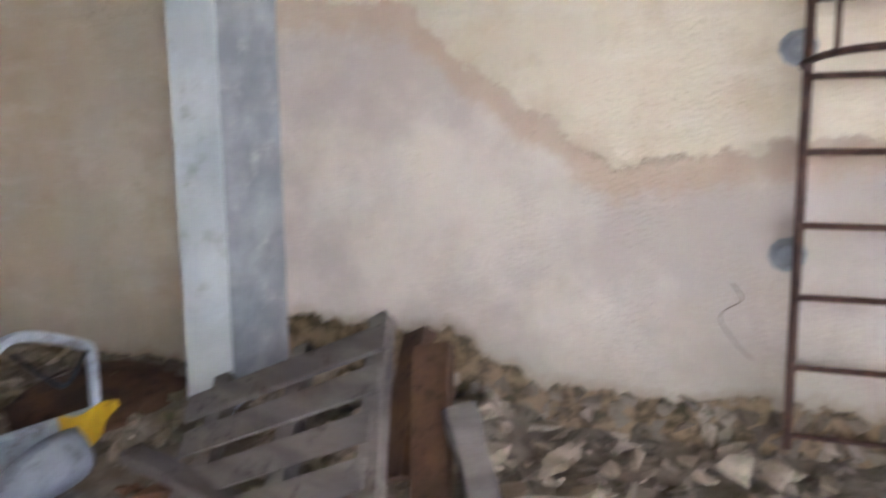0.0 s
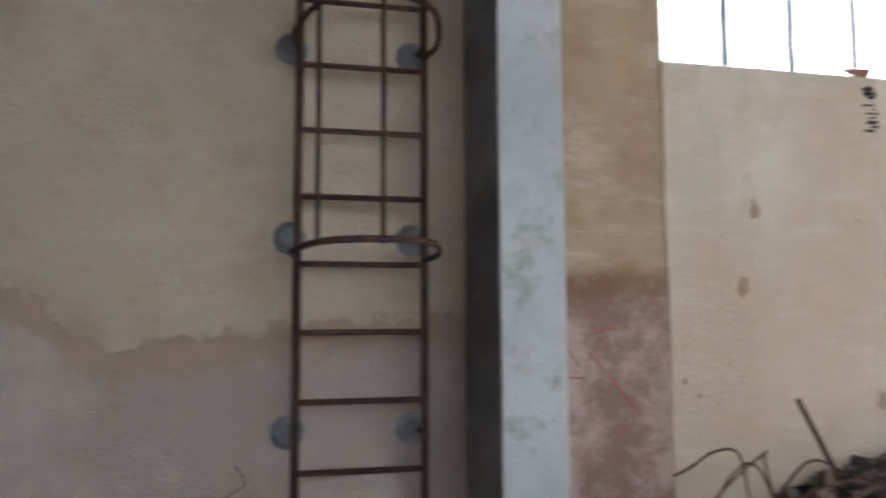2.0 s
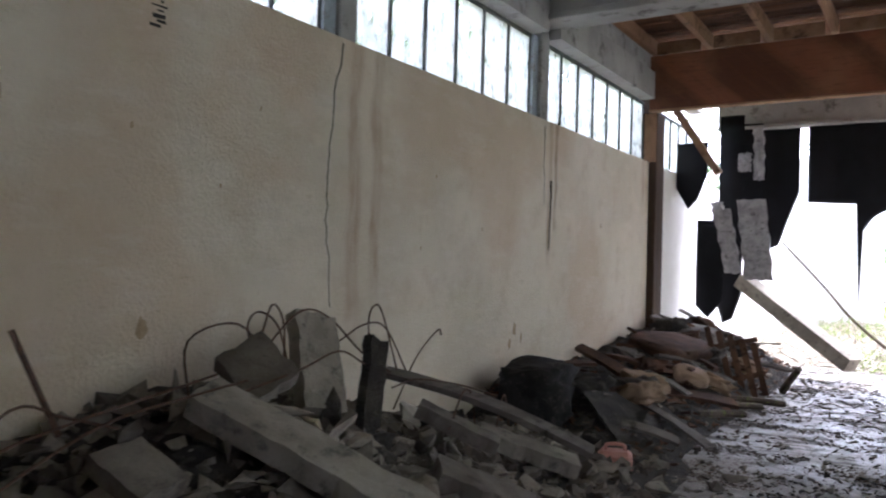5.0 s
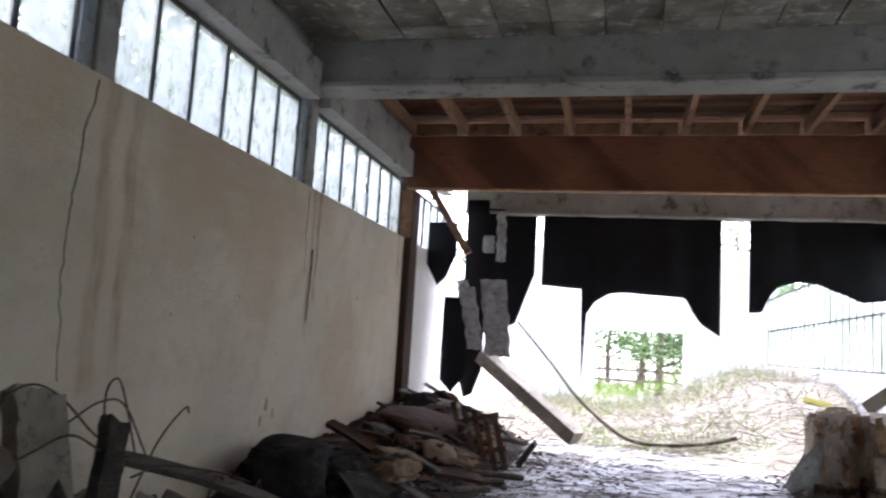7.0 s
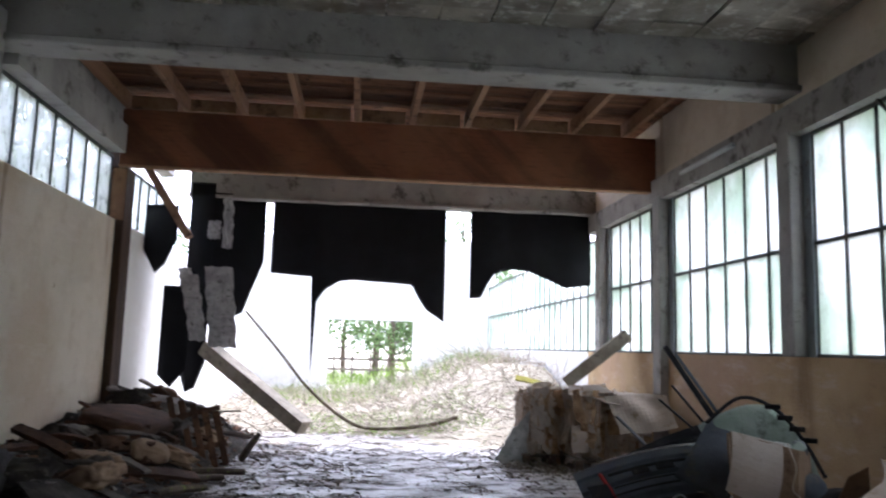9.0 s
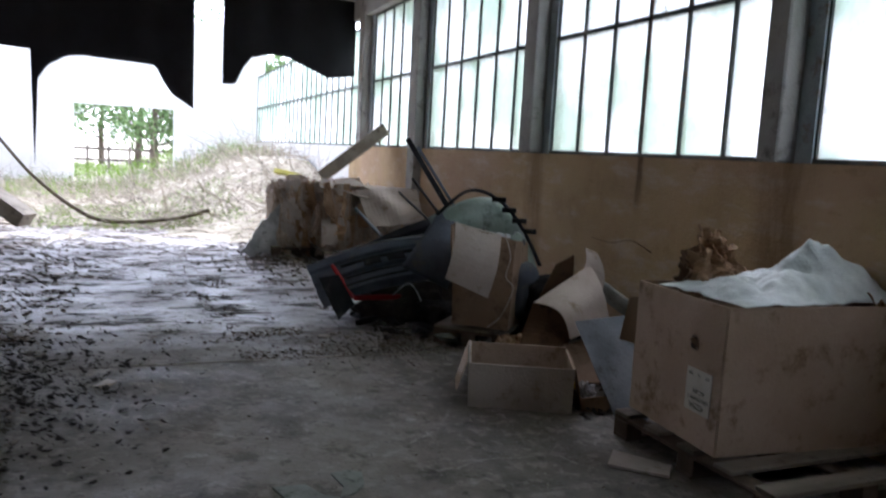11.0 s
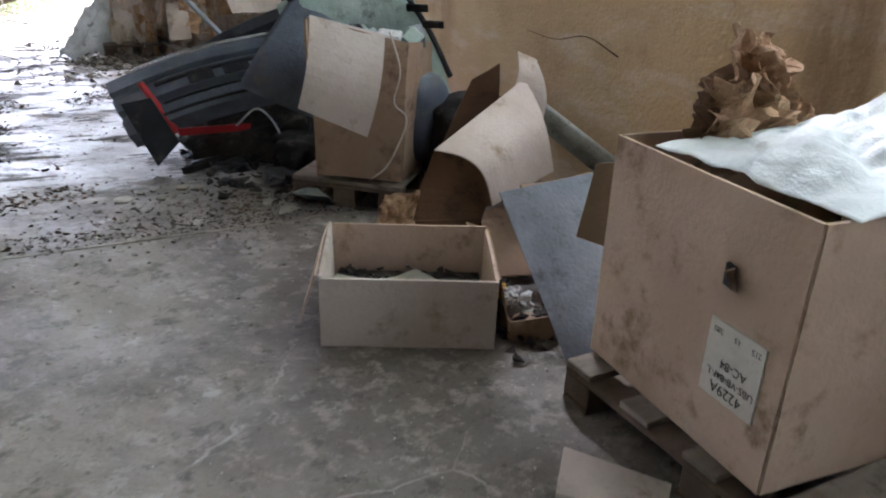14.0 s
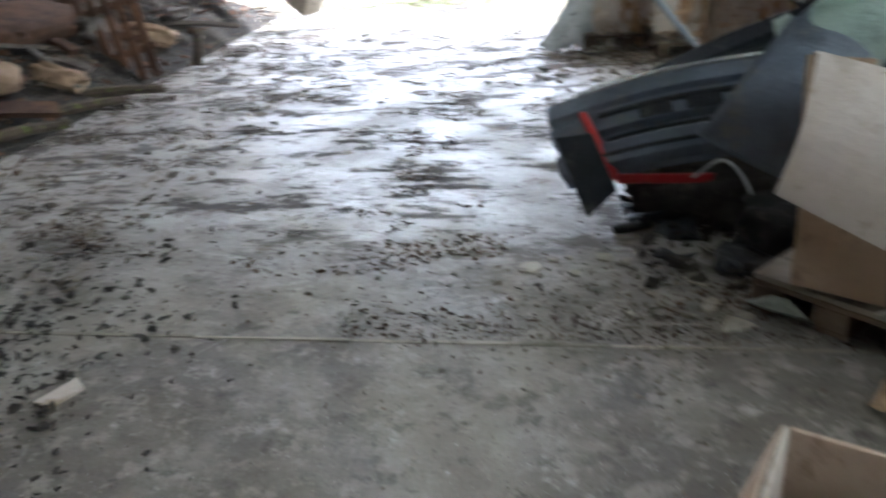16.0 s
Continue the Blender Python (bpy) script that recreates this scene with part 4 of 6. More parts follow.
bundle("folded_tarp", (0.6, 12.1, 0.66), (0.45, 0.6, 0.16), (0, 6, 10), M_OLDWOOD, "folded grey-brown sheeting on the heap", "sheeting", 5.0)
bundle("folded_tarp", (0.7, 10.8, 0.6), (0.5, 0.7, 0.12), (0, 12, -12), M_BROWNWOOD, "crumpled brown sheeting on the heap", "sheeting", 9.0)
bundle("paper_sack", (1.25, 9.6, 0.4), (0.22, 0.17, 0.1), (20, 15, 30), M_CARD_IN, "torn brown paper sack on the heap", "sack", 7.0)
bm = bmesh.new()
shell(bm, quad((0.95, 7.2, 0.5), (1.35, 7.0, 0.1), (1.6, 7.9, 0.06), (1.05, 7.8, 0.42), 0.05), 10, 10, 0.015)
tagged(part("rubber_sheet", bm, M_SOIL), "dark folded rubber sheet on the floor edge", "sheet")

crate_slats = thing("slatted_frame", pose(1.55, 10.9, 0.0, -22, -14, 12), "leaning frame of dark brown wooden slats", "frame")
for k in range(5):
    part("slat", boxes((-0.26 + k * 0.125, -0.26 + k * 0.125 + 0.075, -0.015, 0.015, 0.0, 1.0 - 0.08 * k), bevel=0.004), M_BROWNWOOD, crate_slats)
for z in (0.25, 0.7):
    part("rail", boxes((-0.28, 0.34, 0.017, 0.05, z, z + 0.06), bevel=0.004), M_BROWNWOOD, crate_slats)
for k, (a, b) in enumerate((((1.4, 10.1, 0.1), (2.1, 10.5, 0.06)), ((1.5, 9.6, 0.08), (1.9, 10.2, 0.05)), ((1.9, 11.6, 0.05), (2.15, 11.2, 0.4)), ((1.5, 8.9, 0.1), (1.85, 9.5, 0.06)))):
    bm = bmesh.new()
    tube(bm, bend([a, ((a[0] + b[0]) / 2, (a[1] + b[1]) / 2 + 0.04, (a[2] + b[2]) / 2 + 0.01), b], 4), 0.05, 0.035, 8)
    tagged(part("log", bm, M_BRANCH), "short bare branch log by the heap", "log", "branch logs")
can = thing("plastic_canister", pose(1.5, 6.5, 0.0, 0, 0, 20), "faded pink plastic canister lying among rubble", "canister")
part("body", boxes((-0.13, 0.13, -0.1, 0.1, 0.0, 0.2), bevel=0.035), M_PINK, can)
bm = bmesh.new()
tube(bm, bend([(-0.07, 0, 0.2), (-0.06, 0, 0.24), (0.06, 0, 0.24), (0.07, 0, 0.2)], 4), 0.014)
part("handle", bm, M_PINK, can)
bm = bmesh.new()
tube(bm, [(0.09, 0.05, 0.2), (0.09, 0.05, 0.235)], 0.028, sides=10)
part("cap", bm, M_BLACK, can, "black screw cap")

# ---------- broken pallets and car door by the first pillar ----------
pal = thing("broken_pallet", pose(1.0, -2.1, 0.38, 0, 38, 0) @ pose(0, 0, 0, 17, 0, 16), "grey weathered pallet leaning on the stones", "pallet")
for k, xx in enumerate((-0.36, -0.14, 0.1, 0.32)):
    part("board", boxes((xx, xx + 0.15, -0.72 + 0.03 * k, 0.5 - 0.02 * k, 0.06, 0.085), bevel=0.005, jitter=0.006), M_OLDWOOD, pal)
for k, yy in enumerate((-0.6, -0.1, 0.38)):
    part("bearer", boxes((-0.46, 0.5, yy, yy + 0.1, -0.04, 0.058), bevel=0.008, jitter=0.008), M_OLDWOOD, pal)
for k, (c, s, r) in enumerate((((1.05, -1.42, 0.42), (0.85, 0.17, 0.07), (20, 55, 20)), ((1.12, -1.2, 0.32), (0.6, 0.13, 0.08), (10, 60, 50)), ((0.85, -1.62, 0.5), (0.7, 0.17, 0.07), (40, 50, 8)), ((1.2, -2.6, 0.12), (0.9, 0.12, 0.06), (5, 4, 75)))):
    plank(c, s, r, M_OLDWOOD if k % 2 else M_BROWNWOOD, "split rotten beam end against the stones", 0.01, "rotten beams")
for k in range(10):
    s = q.uniform(0.05, 0.12)
    lump("wood_scrap", (q.uniform(0.9, 1.5), q.uniform(-3.9, -2.7), s * 0.4), (s * 1.4, s, s * 0.6), M_BROWNWOOD, "dark brown rotten scrap by the pillar", "scrap", "wood scraps", 400 + k)
bundle("rusty_sheet", (0.55, -3.75, 0.14), (0.5, 0.55, 0.16), (0, 8, 5), M_BROWNWOOD, "crumpled rusty brown sheet metal against the wall", "scrap", 12.0)

door = thing("old_vehicle_door", pose(1.18, -3.45, -0.0, 0, -6, 4) @ Matrix.Scale(0.94, 4), "white car door standing on edge with yellow inner panel", "car door")
bm = bmesh.new()
tube(bm, bend([(0.5, 0, 0.34), (0.45, 0, 0.66), (0.25, 0, 0.8), (-0.18, 0, 0.7), (-0.27, 0, 0.62), (-0.31, 0, 0.32)], 6), 0.03, sides=8)
part("window_frame", bm, M_CARWHITE, door)
part("panel", boxes((-0.33, 0.6, -0.035, 0.035, 0.0, 0.32), bevel=0.02), M_CARWHITE, door)
bm = bmesh.new()
shell(bm, lambda u, v: (-0.42 + 0.44 * u, 0.045 + 0.03 * math.sin(v * 3), 0.05 + 0.28 * v + 0.02 * math.sin(u * 7)), 8, 6, 0.02)
part("inner_panel", bm, M_YELLOW, door, "yellow painted inner panel")
bm = bmesh.new()
tube(bm, bend([(0.3, 0.03, 0.72), (0.1, 0.05, 0.56), (-0.05, 0.04, 0.5), (-0.2, 0.03, 0.66)], 5), 0.012)
part("seal", bm, M_BLACK, door, "loose black rubber seal")
bumper2 = bmesh.new()
shell(bumper2, lambda u, v: (1.3 + 0.6 * u, -3.25 + 0.2 * math.sin(v * 2.6), 0.02 + 0.34 * (1 - (u - 0.2) ** 2) * v), 14, 8, 0.02)
tagged(part("car_wing", bumper2, M_SHEET, smooth=True), "dull blue-grey curved car wing on the floor", "car part")

# ---------- right side: crate on a pallet ----------
def pallet(name, m, label, w=0.8, l=1.2, group="pallets"):
    p = thing(name, m, label, "pallet", group)
    for k in range(5):
        x = k * (w - 0.12) / 4
        part("top_board", boxes((x, x + 0.12, 0, l, 0.122, 0.144), bevel=0.003, jitter=0.002), M_PALLET_TOP, p)
    for y in (0, l / 2 - 0.05, l - 0.1):
        part("cross_board", boxes((0, w, y, y + 0.1, 0.1, 0.122), bevel=0.003), M_PALLET, p)
        for x in (0, w / 2 - 0.07, w - 0.12):
            part("block", boxes((x, x + 0.12, y, y + 0.1, 0.022, 0.1), bevel=0.003), M_PALLET, p)
    for x in (0, w / 2 - 0.06, w - 0.12):
        part("bottom_board", boxes((x, x + 0.12, 0, l, 0.0, 0.022), bevel=0.003), M_PALLET, p)
    return p


pallet("pallet", pose(7.53, 3.8, 0, 0, 0, 91), "dusty wooden pallet under the cardboard crate", 1.14, 1.14)
crate = thing("cardboard_crate", pose(6.43, 4.2, 0.144, 0, 0, -4.5), "large dusty cardboard crate, open on top", "box")
CW, CD, CH = 1.02, 0.75, 0.715


def card(a, b, c, d, amp=0.008, seed=0.0, th=0.012, n=8):
    bm = bmesh.new()
    shell(bm, quad(a, b, c, d, amp, 4.0, seed), n, n, th)
    return bm


part("side", card((0, 0.0, 0), (0, CD, 0), (0, CD, CH), (0, 0.0, CH), 0.004, 1), M_CARD, crate)
part("side", card((0, 0, 0), (CW, 0, 0), (CW, 0, CH), (0, 0, CH), 0.004, 2), M_CARD, crate)
part("side", card((CW, 0.01, 0), (CW, CD, 0), (CW, CD, CH), (CW, 0.01, CH), 0.01, 3), M_CARD, crate)
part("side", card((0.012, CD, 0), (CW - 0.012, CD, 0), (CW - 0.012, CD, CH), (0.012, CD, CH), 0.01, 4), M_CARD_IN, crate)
part("base", boxes((0.01, CW - 0.01, 0.01, CD - 0.01, 0.0, 0.02)), M_CARD_IN, crate)
lab = part("label", boxes((-0.012, -0.0065, 0.06, 0.25, 0.165, 0.375)), M_LABEL, crate, "pale printed paper label")
for (txt, yy, zz, sz) in (("4229A", 0.1, 0.18, 0.042), ("UBS-VB-84F-L", 0.068, 0.222, 0.028), ("AC-84", 0.1, 0.256, 0.034), ("215", 0.07, 0.342, 0.022), ("15", 0.14, 0.342, 0.022), ("280", 0.2, 0.342, 0.022)):
    cu = bpy.data.curves.new("lettering", "FONT")
    cu.body, cu.size, cu.extrude = txt, sz, 0.0004
    cu.materials.append(M_INK)
    me = bpy.data.meshes.new_from_object(new("lettering_source", cu))
    bpy.data.objects.remove(bpy.data.objects["lettering_source"])
    ob = new("lettering", me)
    ob.parent = lab
    # the label is stuck on upside down
    ob.matrix_local = Matrix.Translation((-0.0135, yy, zz + sz * 0.7)) @ Matrix(((0, 0, -1, 0), (1, 0, 0, 0), (0, -1, 0, 0), (0, 0, 0, 1)))
bm = boxes((-0.02, -0.009, 0.2, 0.235, 0.47, 0.53), jitter=0.004)
part("hand_hole", bm, M_INK, crate, "dark torn hand hole")
part("flap", card((-0.014, 0.185, 0.47), (-0.014, 0.205, 0.47), (-0.05, 0.2, 0.525), (-0.03, 0.19, 0.535), 0, 1, 0.006, 2), M_CARD_IN, crate, "torn cardboard tab")
part("loose_flap", card((0.02, CD + 0.02, 0.35), (-0.04, CD + 0.1, 0.36), (0.0, CD + 0.1, 0.6), (0.04, CD + 0.02, 0.62), 0.01, 3), M_CARD_IN, crate, "torn cardboard flap")

def bag_height(u, v):
    """A puffed sheet: low at the torn edge, high over the stuffing, with sharp creases."""
    dome = 0.17 * math.exp(-(((u - 0.82) / 0.28) ** 2)) * math.sin(min(1, max(0, v * 1.15)) * 3.1) + 0.06 * math.sin(u * 3.1) * math.sin(v * 3.1)
    crease = 0.5 * abs(noise.noise(V((u * 3.5 + 3, v * 3.0, 2)))) + 0.22 * abs(noise.noise(V((u * 8, v * 7, 4)))) + 0.06 * noise.noise(V((u * 20, v * 17, 1)))
    return 0.862 + dome + 0.16 * crease * (0.4 + math.sin(u * 3.1)) * math.sin(0.25 + v * 2.6)


bm = bmesh.new()
shell(bm, lambda u, v: (6.5 + 0.98 * u + 0.02 * noise.noise(V((v * 6, 1, 1))), 4.17 + 0.64 * v + 0.03 * noise.noise(V((u * 6, 2, 2))), bag_height(u, v)), 60, 44, 0.002)
tagged(part("plastic_bag", bm, M_BAG, smooth=True), "crumpled white translucent plastic sheet over the crate", "plastic sheet")
bm = bmesh.new()
shell(bm, lambda u, v: (7.3 + 0.2 * u, 4.12 + 0.2 * v + 0.02 * math.sin(u * 9), 0.9 + 0.07 * noise.noise(V((u * 4, v * 4, 6))) - 0.12 * (1 - v) * u), 10, 8, 0.004)
tagged(part("paper_scrap", bm, M_PAPER), "crumpled brown paper at the crate's corner", "paper")


def crumple(name, c, size, material, label, cat, seed, rot=(0, 0, 0), detail=2.7):
    bm = bmesh.new()
    bmesh.ops.create_icosphere(bm, subdivisions=4, radius=1.0)
    for v in bm.verts:
        d = v.co.normalized()
        r = 0.5 + 0.8 * abs(noise.noise(d * detail * 0.5 + V((seed, 1, 0)))) + 0.5 * abs(noise.noise(d * detail + V((seed, 5, 0)))) + 0.06 * noise.noise(d * detail * 3)
        v.co = V((d.x * size[0], d.y * size[1], d.z * size[2])) * r
    ob = tagged(part(name, bm, material), label, cat)
    ob.matrix_world = pose(*c, *rot)
    return ob


def creased(name, a, b, c, d, amp, seed, material, label):
    """A stiff sheet of paper with sharp random folds."""
    fn = quad(a, b, c, d)
    nrm = (V(b) - V(a)).cross(V(d) - V(a)).normalized()

    def fold(u, v):
        k = abs(noise.noise(V((u * 2.6 + seed, v * 2.6, seed)))) * 1.6 + abs(noise.noise(V((u * 5.5, v * 5.5 + seed, 2)))) * 0.7
        edge = V((noise.noise(V((v * 5, seed, 0))), noise.noise(V((u * 5, seed, 3))), noise.noise(V((u * 4, v * 4, seed))))) * amp * 0.5
        return fn(u, v) + nrm * amp * (k - 0.5) + edge
    bm = bmesh.new()
    shell(bm, fold, 16, 16, 0.002)
    return part(name, bm, material, wrap, label)


wrap = thing("wrapping_paper", pose(0, 0, 0), "crumpled stiff brown wrapping paper standing on the crate", "paper")
creased("sheet", (6.6, 4.72, 0.83), (6.95, 4.66, 0.86), (6.93, 4.76, 1.0), (6.66, 4.8, 1.02), 0.1, 1.3, M_PAPER, "")
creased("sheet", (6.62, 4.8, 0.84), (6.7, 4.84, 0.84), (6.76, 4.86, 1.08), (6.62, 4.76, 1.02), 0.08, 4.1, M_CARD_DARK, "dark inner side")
creased("sheet", (6.74, 4.8, 0.98), (6.98, 4.78, 0.96), (6.9, 4.84, 1.15), (6.74, 4.84, 1.17), 0.07, 6.7, M_PAPER, "")
creased("sheet", (6.8, 4.74, 0.88), (7.04, 4.72, 0.84), (6.98, 4.8, 1.06), (6.84, 4.78, 1.08), 0.09, 9.2, M_PAPER, "")
creased("sheet", (6.55, 4.7, 0.8), (6.7, 4.66, 0.82), (6.7, 4.74, 0.92), (6.62, 4.76, 0.9), 0.06, 12.4, M_CARD_IN, "")
wrap = thing("torn_paper", pose(0, 0, 0), "crumpled pale brown paper between pallet and cardboard", "paper")
creased("sheet", (6.32, 6.42, 0.03), (6.52, 6.3, 0.03), (6.58, 6.42, 0.2), (6.42, 6.5, 0.18), 0.035, 15.1, M_PAPER, "")

# open carton on the floor
A = math.degrees(math.atan2(-0.26, 0.56))
carton = thing("open_carton", pose(5.76, 5.54, 0.0, 0, 0, A), "low open cardboard box with dirt inside", "box")
L, D, Hh = 0.62, 0.5, 0.265
part("side", card((0, 0, 0), (L, 0, 0), (L, 0, Hh), (0, 0, Hh), 0.006, 1), M_CARD_PALE, carton)
part("side", card((0, D, 0), (L, D, 0), (L, D, Hh + 0.01), (0, D, Hh + 0.01), 0.006, 2), M_CARD, carton)
part("side", card((0.004, 0.01, 0), (0.004, D - 0.01, 0), (-0.01, D - 0.01, Hh + 0.02), (0.0, 0.01, Hh), 0.004, 3), M_CARD_PALE, carton)
part("side", card((L - 0.004, 0.01, 0), (L - 0.004, D - 0.01, 0), (L + 0.0, D - 0.01, Hh), (L, 0.01, Hh), 0.004, 4), M_CARD, carton)
part("flap", card((-0.02, 0.02, Hh), (-0.02, D, Hh + 0.01), (-0.09, D - 0.04, 0.02), (-0.075, 0.05, 0.08), 0.012, 5, 0.006), M_CARD, carton)
part("flap", card((L + 0.012, 0.02, Hh), (L + 0.012, D, Hh), (L + 0.08, D, 0.02), (L + 0.06, 0.06, 0.04), 0.012, 6, 0.006), M_CARD_IN, carton)
part("base", boxes((0.01, L - 0.01, 0.01, D - 0.01, 0.003, 0.02)), M_CARD_IN, carton)
part("dirt_bed", boxes((0.02, L - 0.02, 0.02, D - 0.02, 0.021, 0.075), jitter=0.004), M_SOIL, carton, "layer of dark dirt")
R2 = random.Random(55)
mc = carton.matrix_world.copy()
scatter("box_dirt", [((*(mc @ V((R2.uniform(0.04, L - 0.04), R2.uniform(0.04, D - 0.04), 0))).to_2d(), 0.075 + R2.random() * 0.03), R2.uniform(0.008, 0.03)) for _ in range(420)], M_SOIL, "dark leaves and dirt in the open box", "debris", 0.5)
slab((6.13, 5.62, 0.115), (0.3, 0.2, 0.02), (4, 3, 20), M_RUBBLE_L, "flat pale plaster piece lying in the open box", 21)
slab((5.93, 5.74, 0.115), (0.12, 0.12, 0.02), (4, -5, 50), M_RUBBLE_L, "small pale plaster piece lying in the open box", 22)

# leaning steel sheet, small box, litter
bm = bmesh.new()
shell(bm, quad((6.5, 5.08, 0.01), (6.66, 5.0, 0.01), (7.0, 5.5, 0.55), (6.45, 5.52, 0.5), 0.01), 10, 10, 0.006)
tagged(part("steel_sheet", bm, M_SHEET), "dull grey metal sheet leaning by the crate", "metal sheet")
sb = thing("torn_small_box", pose(6.4, 5.3, 0, 0, 0, -18), "small torn cardboard box with litter", "box")
part("side", card((0, 0, 0), (0.17, 0, 0), (0.17, 0, 0.1), (0, 0, 0.08), 0.006, 3, 0.006, 4), M_CARD_IN, sb)
part("side", card((0, 0.01, 0), (0, 0.2, 0), (0, 0.2, 0.08), (0, 0.01, 0.08), 0.006, 4, 0.006, 4), M_CARD_IN, sb)
part("base", boxes((0.005, 0.165, 0.01, 0.2, 0.0, 0.008)), M_CARD_IN, sb)
crumple("yellow_wrapper", (6.45, 5.52, 0.1), (0.07, 0.06, 0.04), M_YELLOW, "crumpled yellow wrapper in the litter", "wrapper", 5.0)
crumple("paper_scrap", (6.5, 5.43, 0.09), (0.06, 0.07, 0.05), M_SHEETING, "crumpled pale paper in the small box", "paper", 6.0)
scatter("litter", [((R2.uniform(6.35, 7.0), R2.uniform(5.15, 6.3), R2.uniform(0.0, 0.03)), R2.uniform(0.01, 0.05)) for _ in range(220)], M_SOIL, "dark litter behind the open box", "debris", 0.5, seed=9)

# folded cartons and tall cardboard
fc = thing("folded_carton", pose(0, 0, 0), "bent pale cardboard sleeve lying on its side", "box")
bm = bmesh.new()
shell(bm, lambda u, v: (V((6.47, 6.1, 0.5)) * (1 - u) + V((7.1, 6.4, 0.72)) * u) * (1 - v) + (V((6.69, 5.95, 0.27)) * (1 - u) + V((7.13, 6.13, 0.33)) * u) * v + V((0.03, -0.05, 0.07)) * math.sin(v * 3.14) * (1 - 0.6 * u), 14, 14, 0.008)
part("top", bm, M_CARD_PALE, fc)
bm = bmesh.new()
shell(bm, lambda u, v: (V((6.47, 6.1, 0.5)) * (1 - u) + V((6.69, 5.95, 0.27)) * u + V((0.03, -0.05, 0.07)) * math.sin(u * 3.14)) * (1 - v) + (V((6.37, 6.08, 0.2)) * (1 - u) + V((6.66, 5.98, 0.2)) * u) * v + V((0.03, 0.06, 0)) * math.sin(v * 3.14), 10, 10, 0.008)
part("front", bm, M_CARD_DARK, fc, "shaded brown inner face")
bm = bmesh.new()
shell(bm, lambda u, v: (V((6.95, 6.36, 0.6)) * (1 - u) + V((7.15, 6.3, 0.5)) * u) * (1 - v) + (V((7.1, 6.48, 0.84)) * (1 - u) + V((7.2, 6.46, 0.8)) * u) * v + V((0.03, -0.03, 0)) * math.sin(v * 3.14), 8, 8, 0.008)
part("end_flap", bm, M_CARD_PALE, fc, "upturned pale end flap")
part("back", card((6.62, 6.62, 0.05), (7.1, 6.6, 0.05), (7.02, 6.5, 0.78), (6.9, 6.55, 0.7), 0.03, 5), M_CARD_DARK, fc)
part("base", card((6.4, 6.1, 0.02), (6.68, 5.97, 0.02), (7.15, 6.3, 0.03), (6.6, 6.6, 0.03), 0.02, 6), M_CARD_IN, fc)
part("lower_side", card((6.4, 6.1, 0.03), (6.68, 5.97, 0.03), (6.66, 5.99, 0.2), (6.38, 6.08, 0.2), 0.015, 7), M_CARD_DARK, fc)
for k, (a, b, c, d) in enumerate((((6.55, 5.75, 0.03), (7.0, 5.65, 0.04), (7.1, 6.1, 0.22), (6.6, 6.05, 0.2)), ((6.7, 5.5, 0.12), (7.1, 5.5, 0.1), (7.2, 5.95, 0.36), (6.8, 5.9, 0.38)))):
    tagged(part("cardboard_sheet", card(a, b, c, d, 0.04, 7 + k), M_CARD_IN), "flattened brown cardboard sheet in the pile", "cardboard", "cardboard sheets")
bm = bmesh.new()
shell(bm, lambda u, v: (7.2 + 0.3 * u, 6.5 - 0.75 * u + 0.09 * math.cos(v * 3.1), 0.52 - 0.36 * u + 0.12 * math.sin(v * 3.1)), 10, 8, 0.008)
tagged(part("cardboard_roll", bm, M_FLAKE, smooth=True), "curved grey-green board leaning on the wall", "board")
pallet("pallet", pose(6.12, 7.05, 0.0, 0, 0, -42), "dark pallet under the tall cardboard", 0.6, 0.8)
tc = thing("tall_carton", pose(0, 0, 0), "tall worn cardboard box full of scrap", "box")
bm = bmesh.new()
shell(bm, lambda u, v: V((6.2, 6.86, 0.2)).lerp(V((6.6, 6.72, 0.15)), u) * (1 - v) + V((6.17, 6.88, 0.97)).lerp(V((6.62, 6.72, 0.86)), u) * v + V((0, -0.05, 0)) * math.sin(u * 3.1) * v, 12, 12, 0.01)
part("front", bm, M_CARD_IN, tc)
bm = bmesh.new()
shell(bm, lambda u, v: V((6.08, 6.78, 0.56)).lerp(V((6.38, 6.64, 0.43)), u) * (1 - v) + V((6.17, 6.85, 0.98)).lerp(V((6.5, 6.72, 0.9)), u) * v + V((0, -0.05, 0)) * math.sin(v * 3.1), 10, 10, 0.008)
part("flap", bm, M_CARD_PALE, tc, "pale folded-down flap")
part("side", card((6.6, 6.72, 0.15), (6.95, 7.1, 0.15), (6.95, 7.1, 0.8), (6.62, 6.72, 0.86), 0.02, 4), M_CARD_IN, tc)
part("side", card((6.2, 6.87, 0.2), (6.5, 7.3, 0.2), (6.5, 7.3, 0.85), (6.17, 6.89, 0.96), 0.02, 5), M_CARD_IN, tc)
part("base", card((6.2, 6.88, 0.19), (6.6, 6.74, 0.17), (6.93, 7.1, 0.17), (6.5, 7.28, 0.19), 0, 5), M_CARD_IN, tc)
bm = bmesh.new()
tube(bm, bend([(6.5, 6.66, 0.92), (6.53, 6.6, 0.75), (6.5, 6.6, 0.6), (6.58, 6.62, 0.5), (6.48, 6.6, 0.3), (6.4, 6.66, 0.2)], 5), 0.005)
tagged(part("cord", bm, M_CARD_PALE), "thin pale cord hanging over the cardboard", "cord")
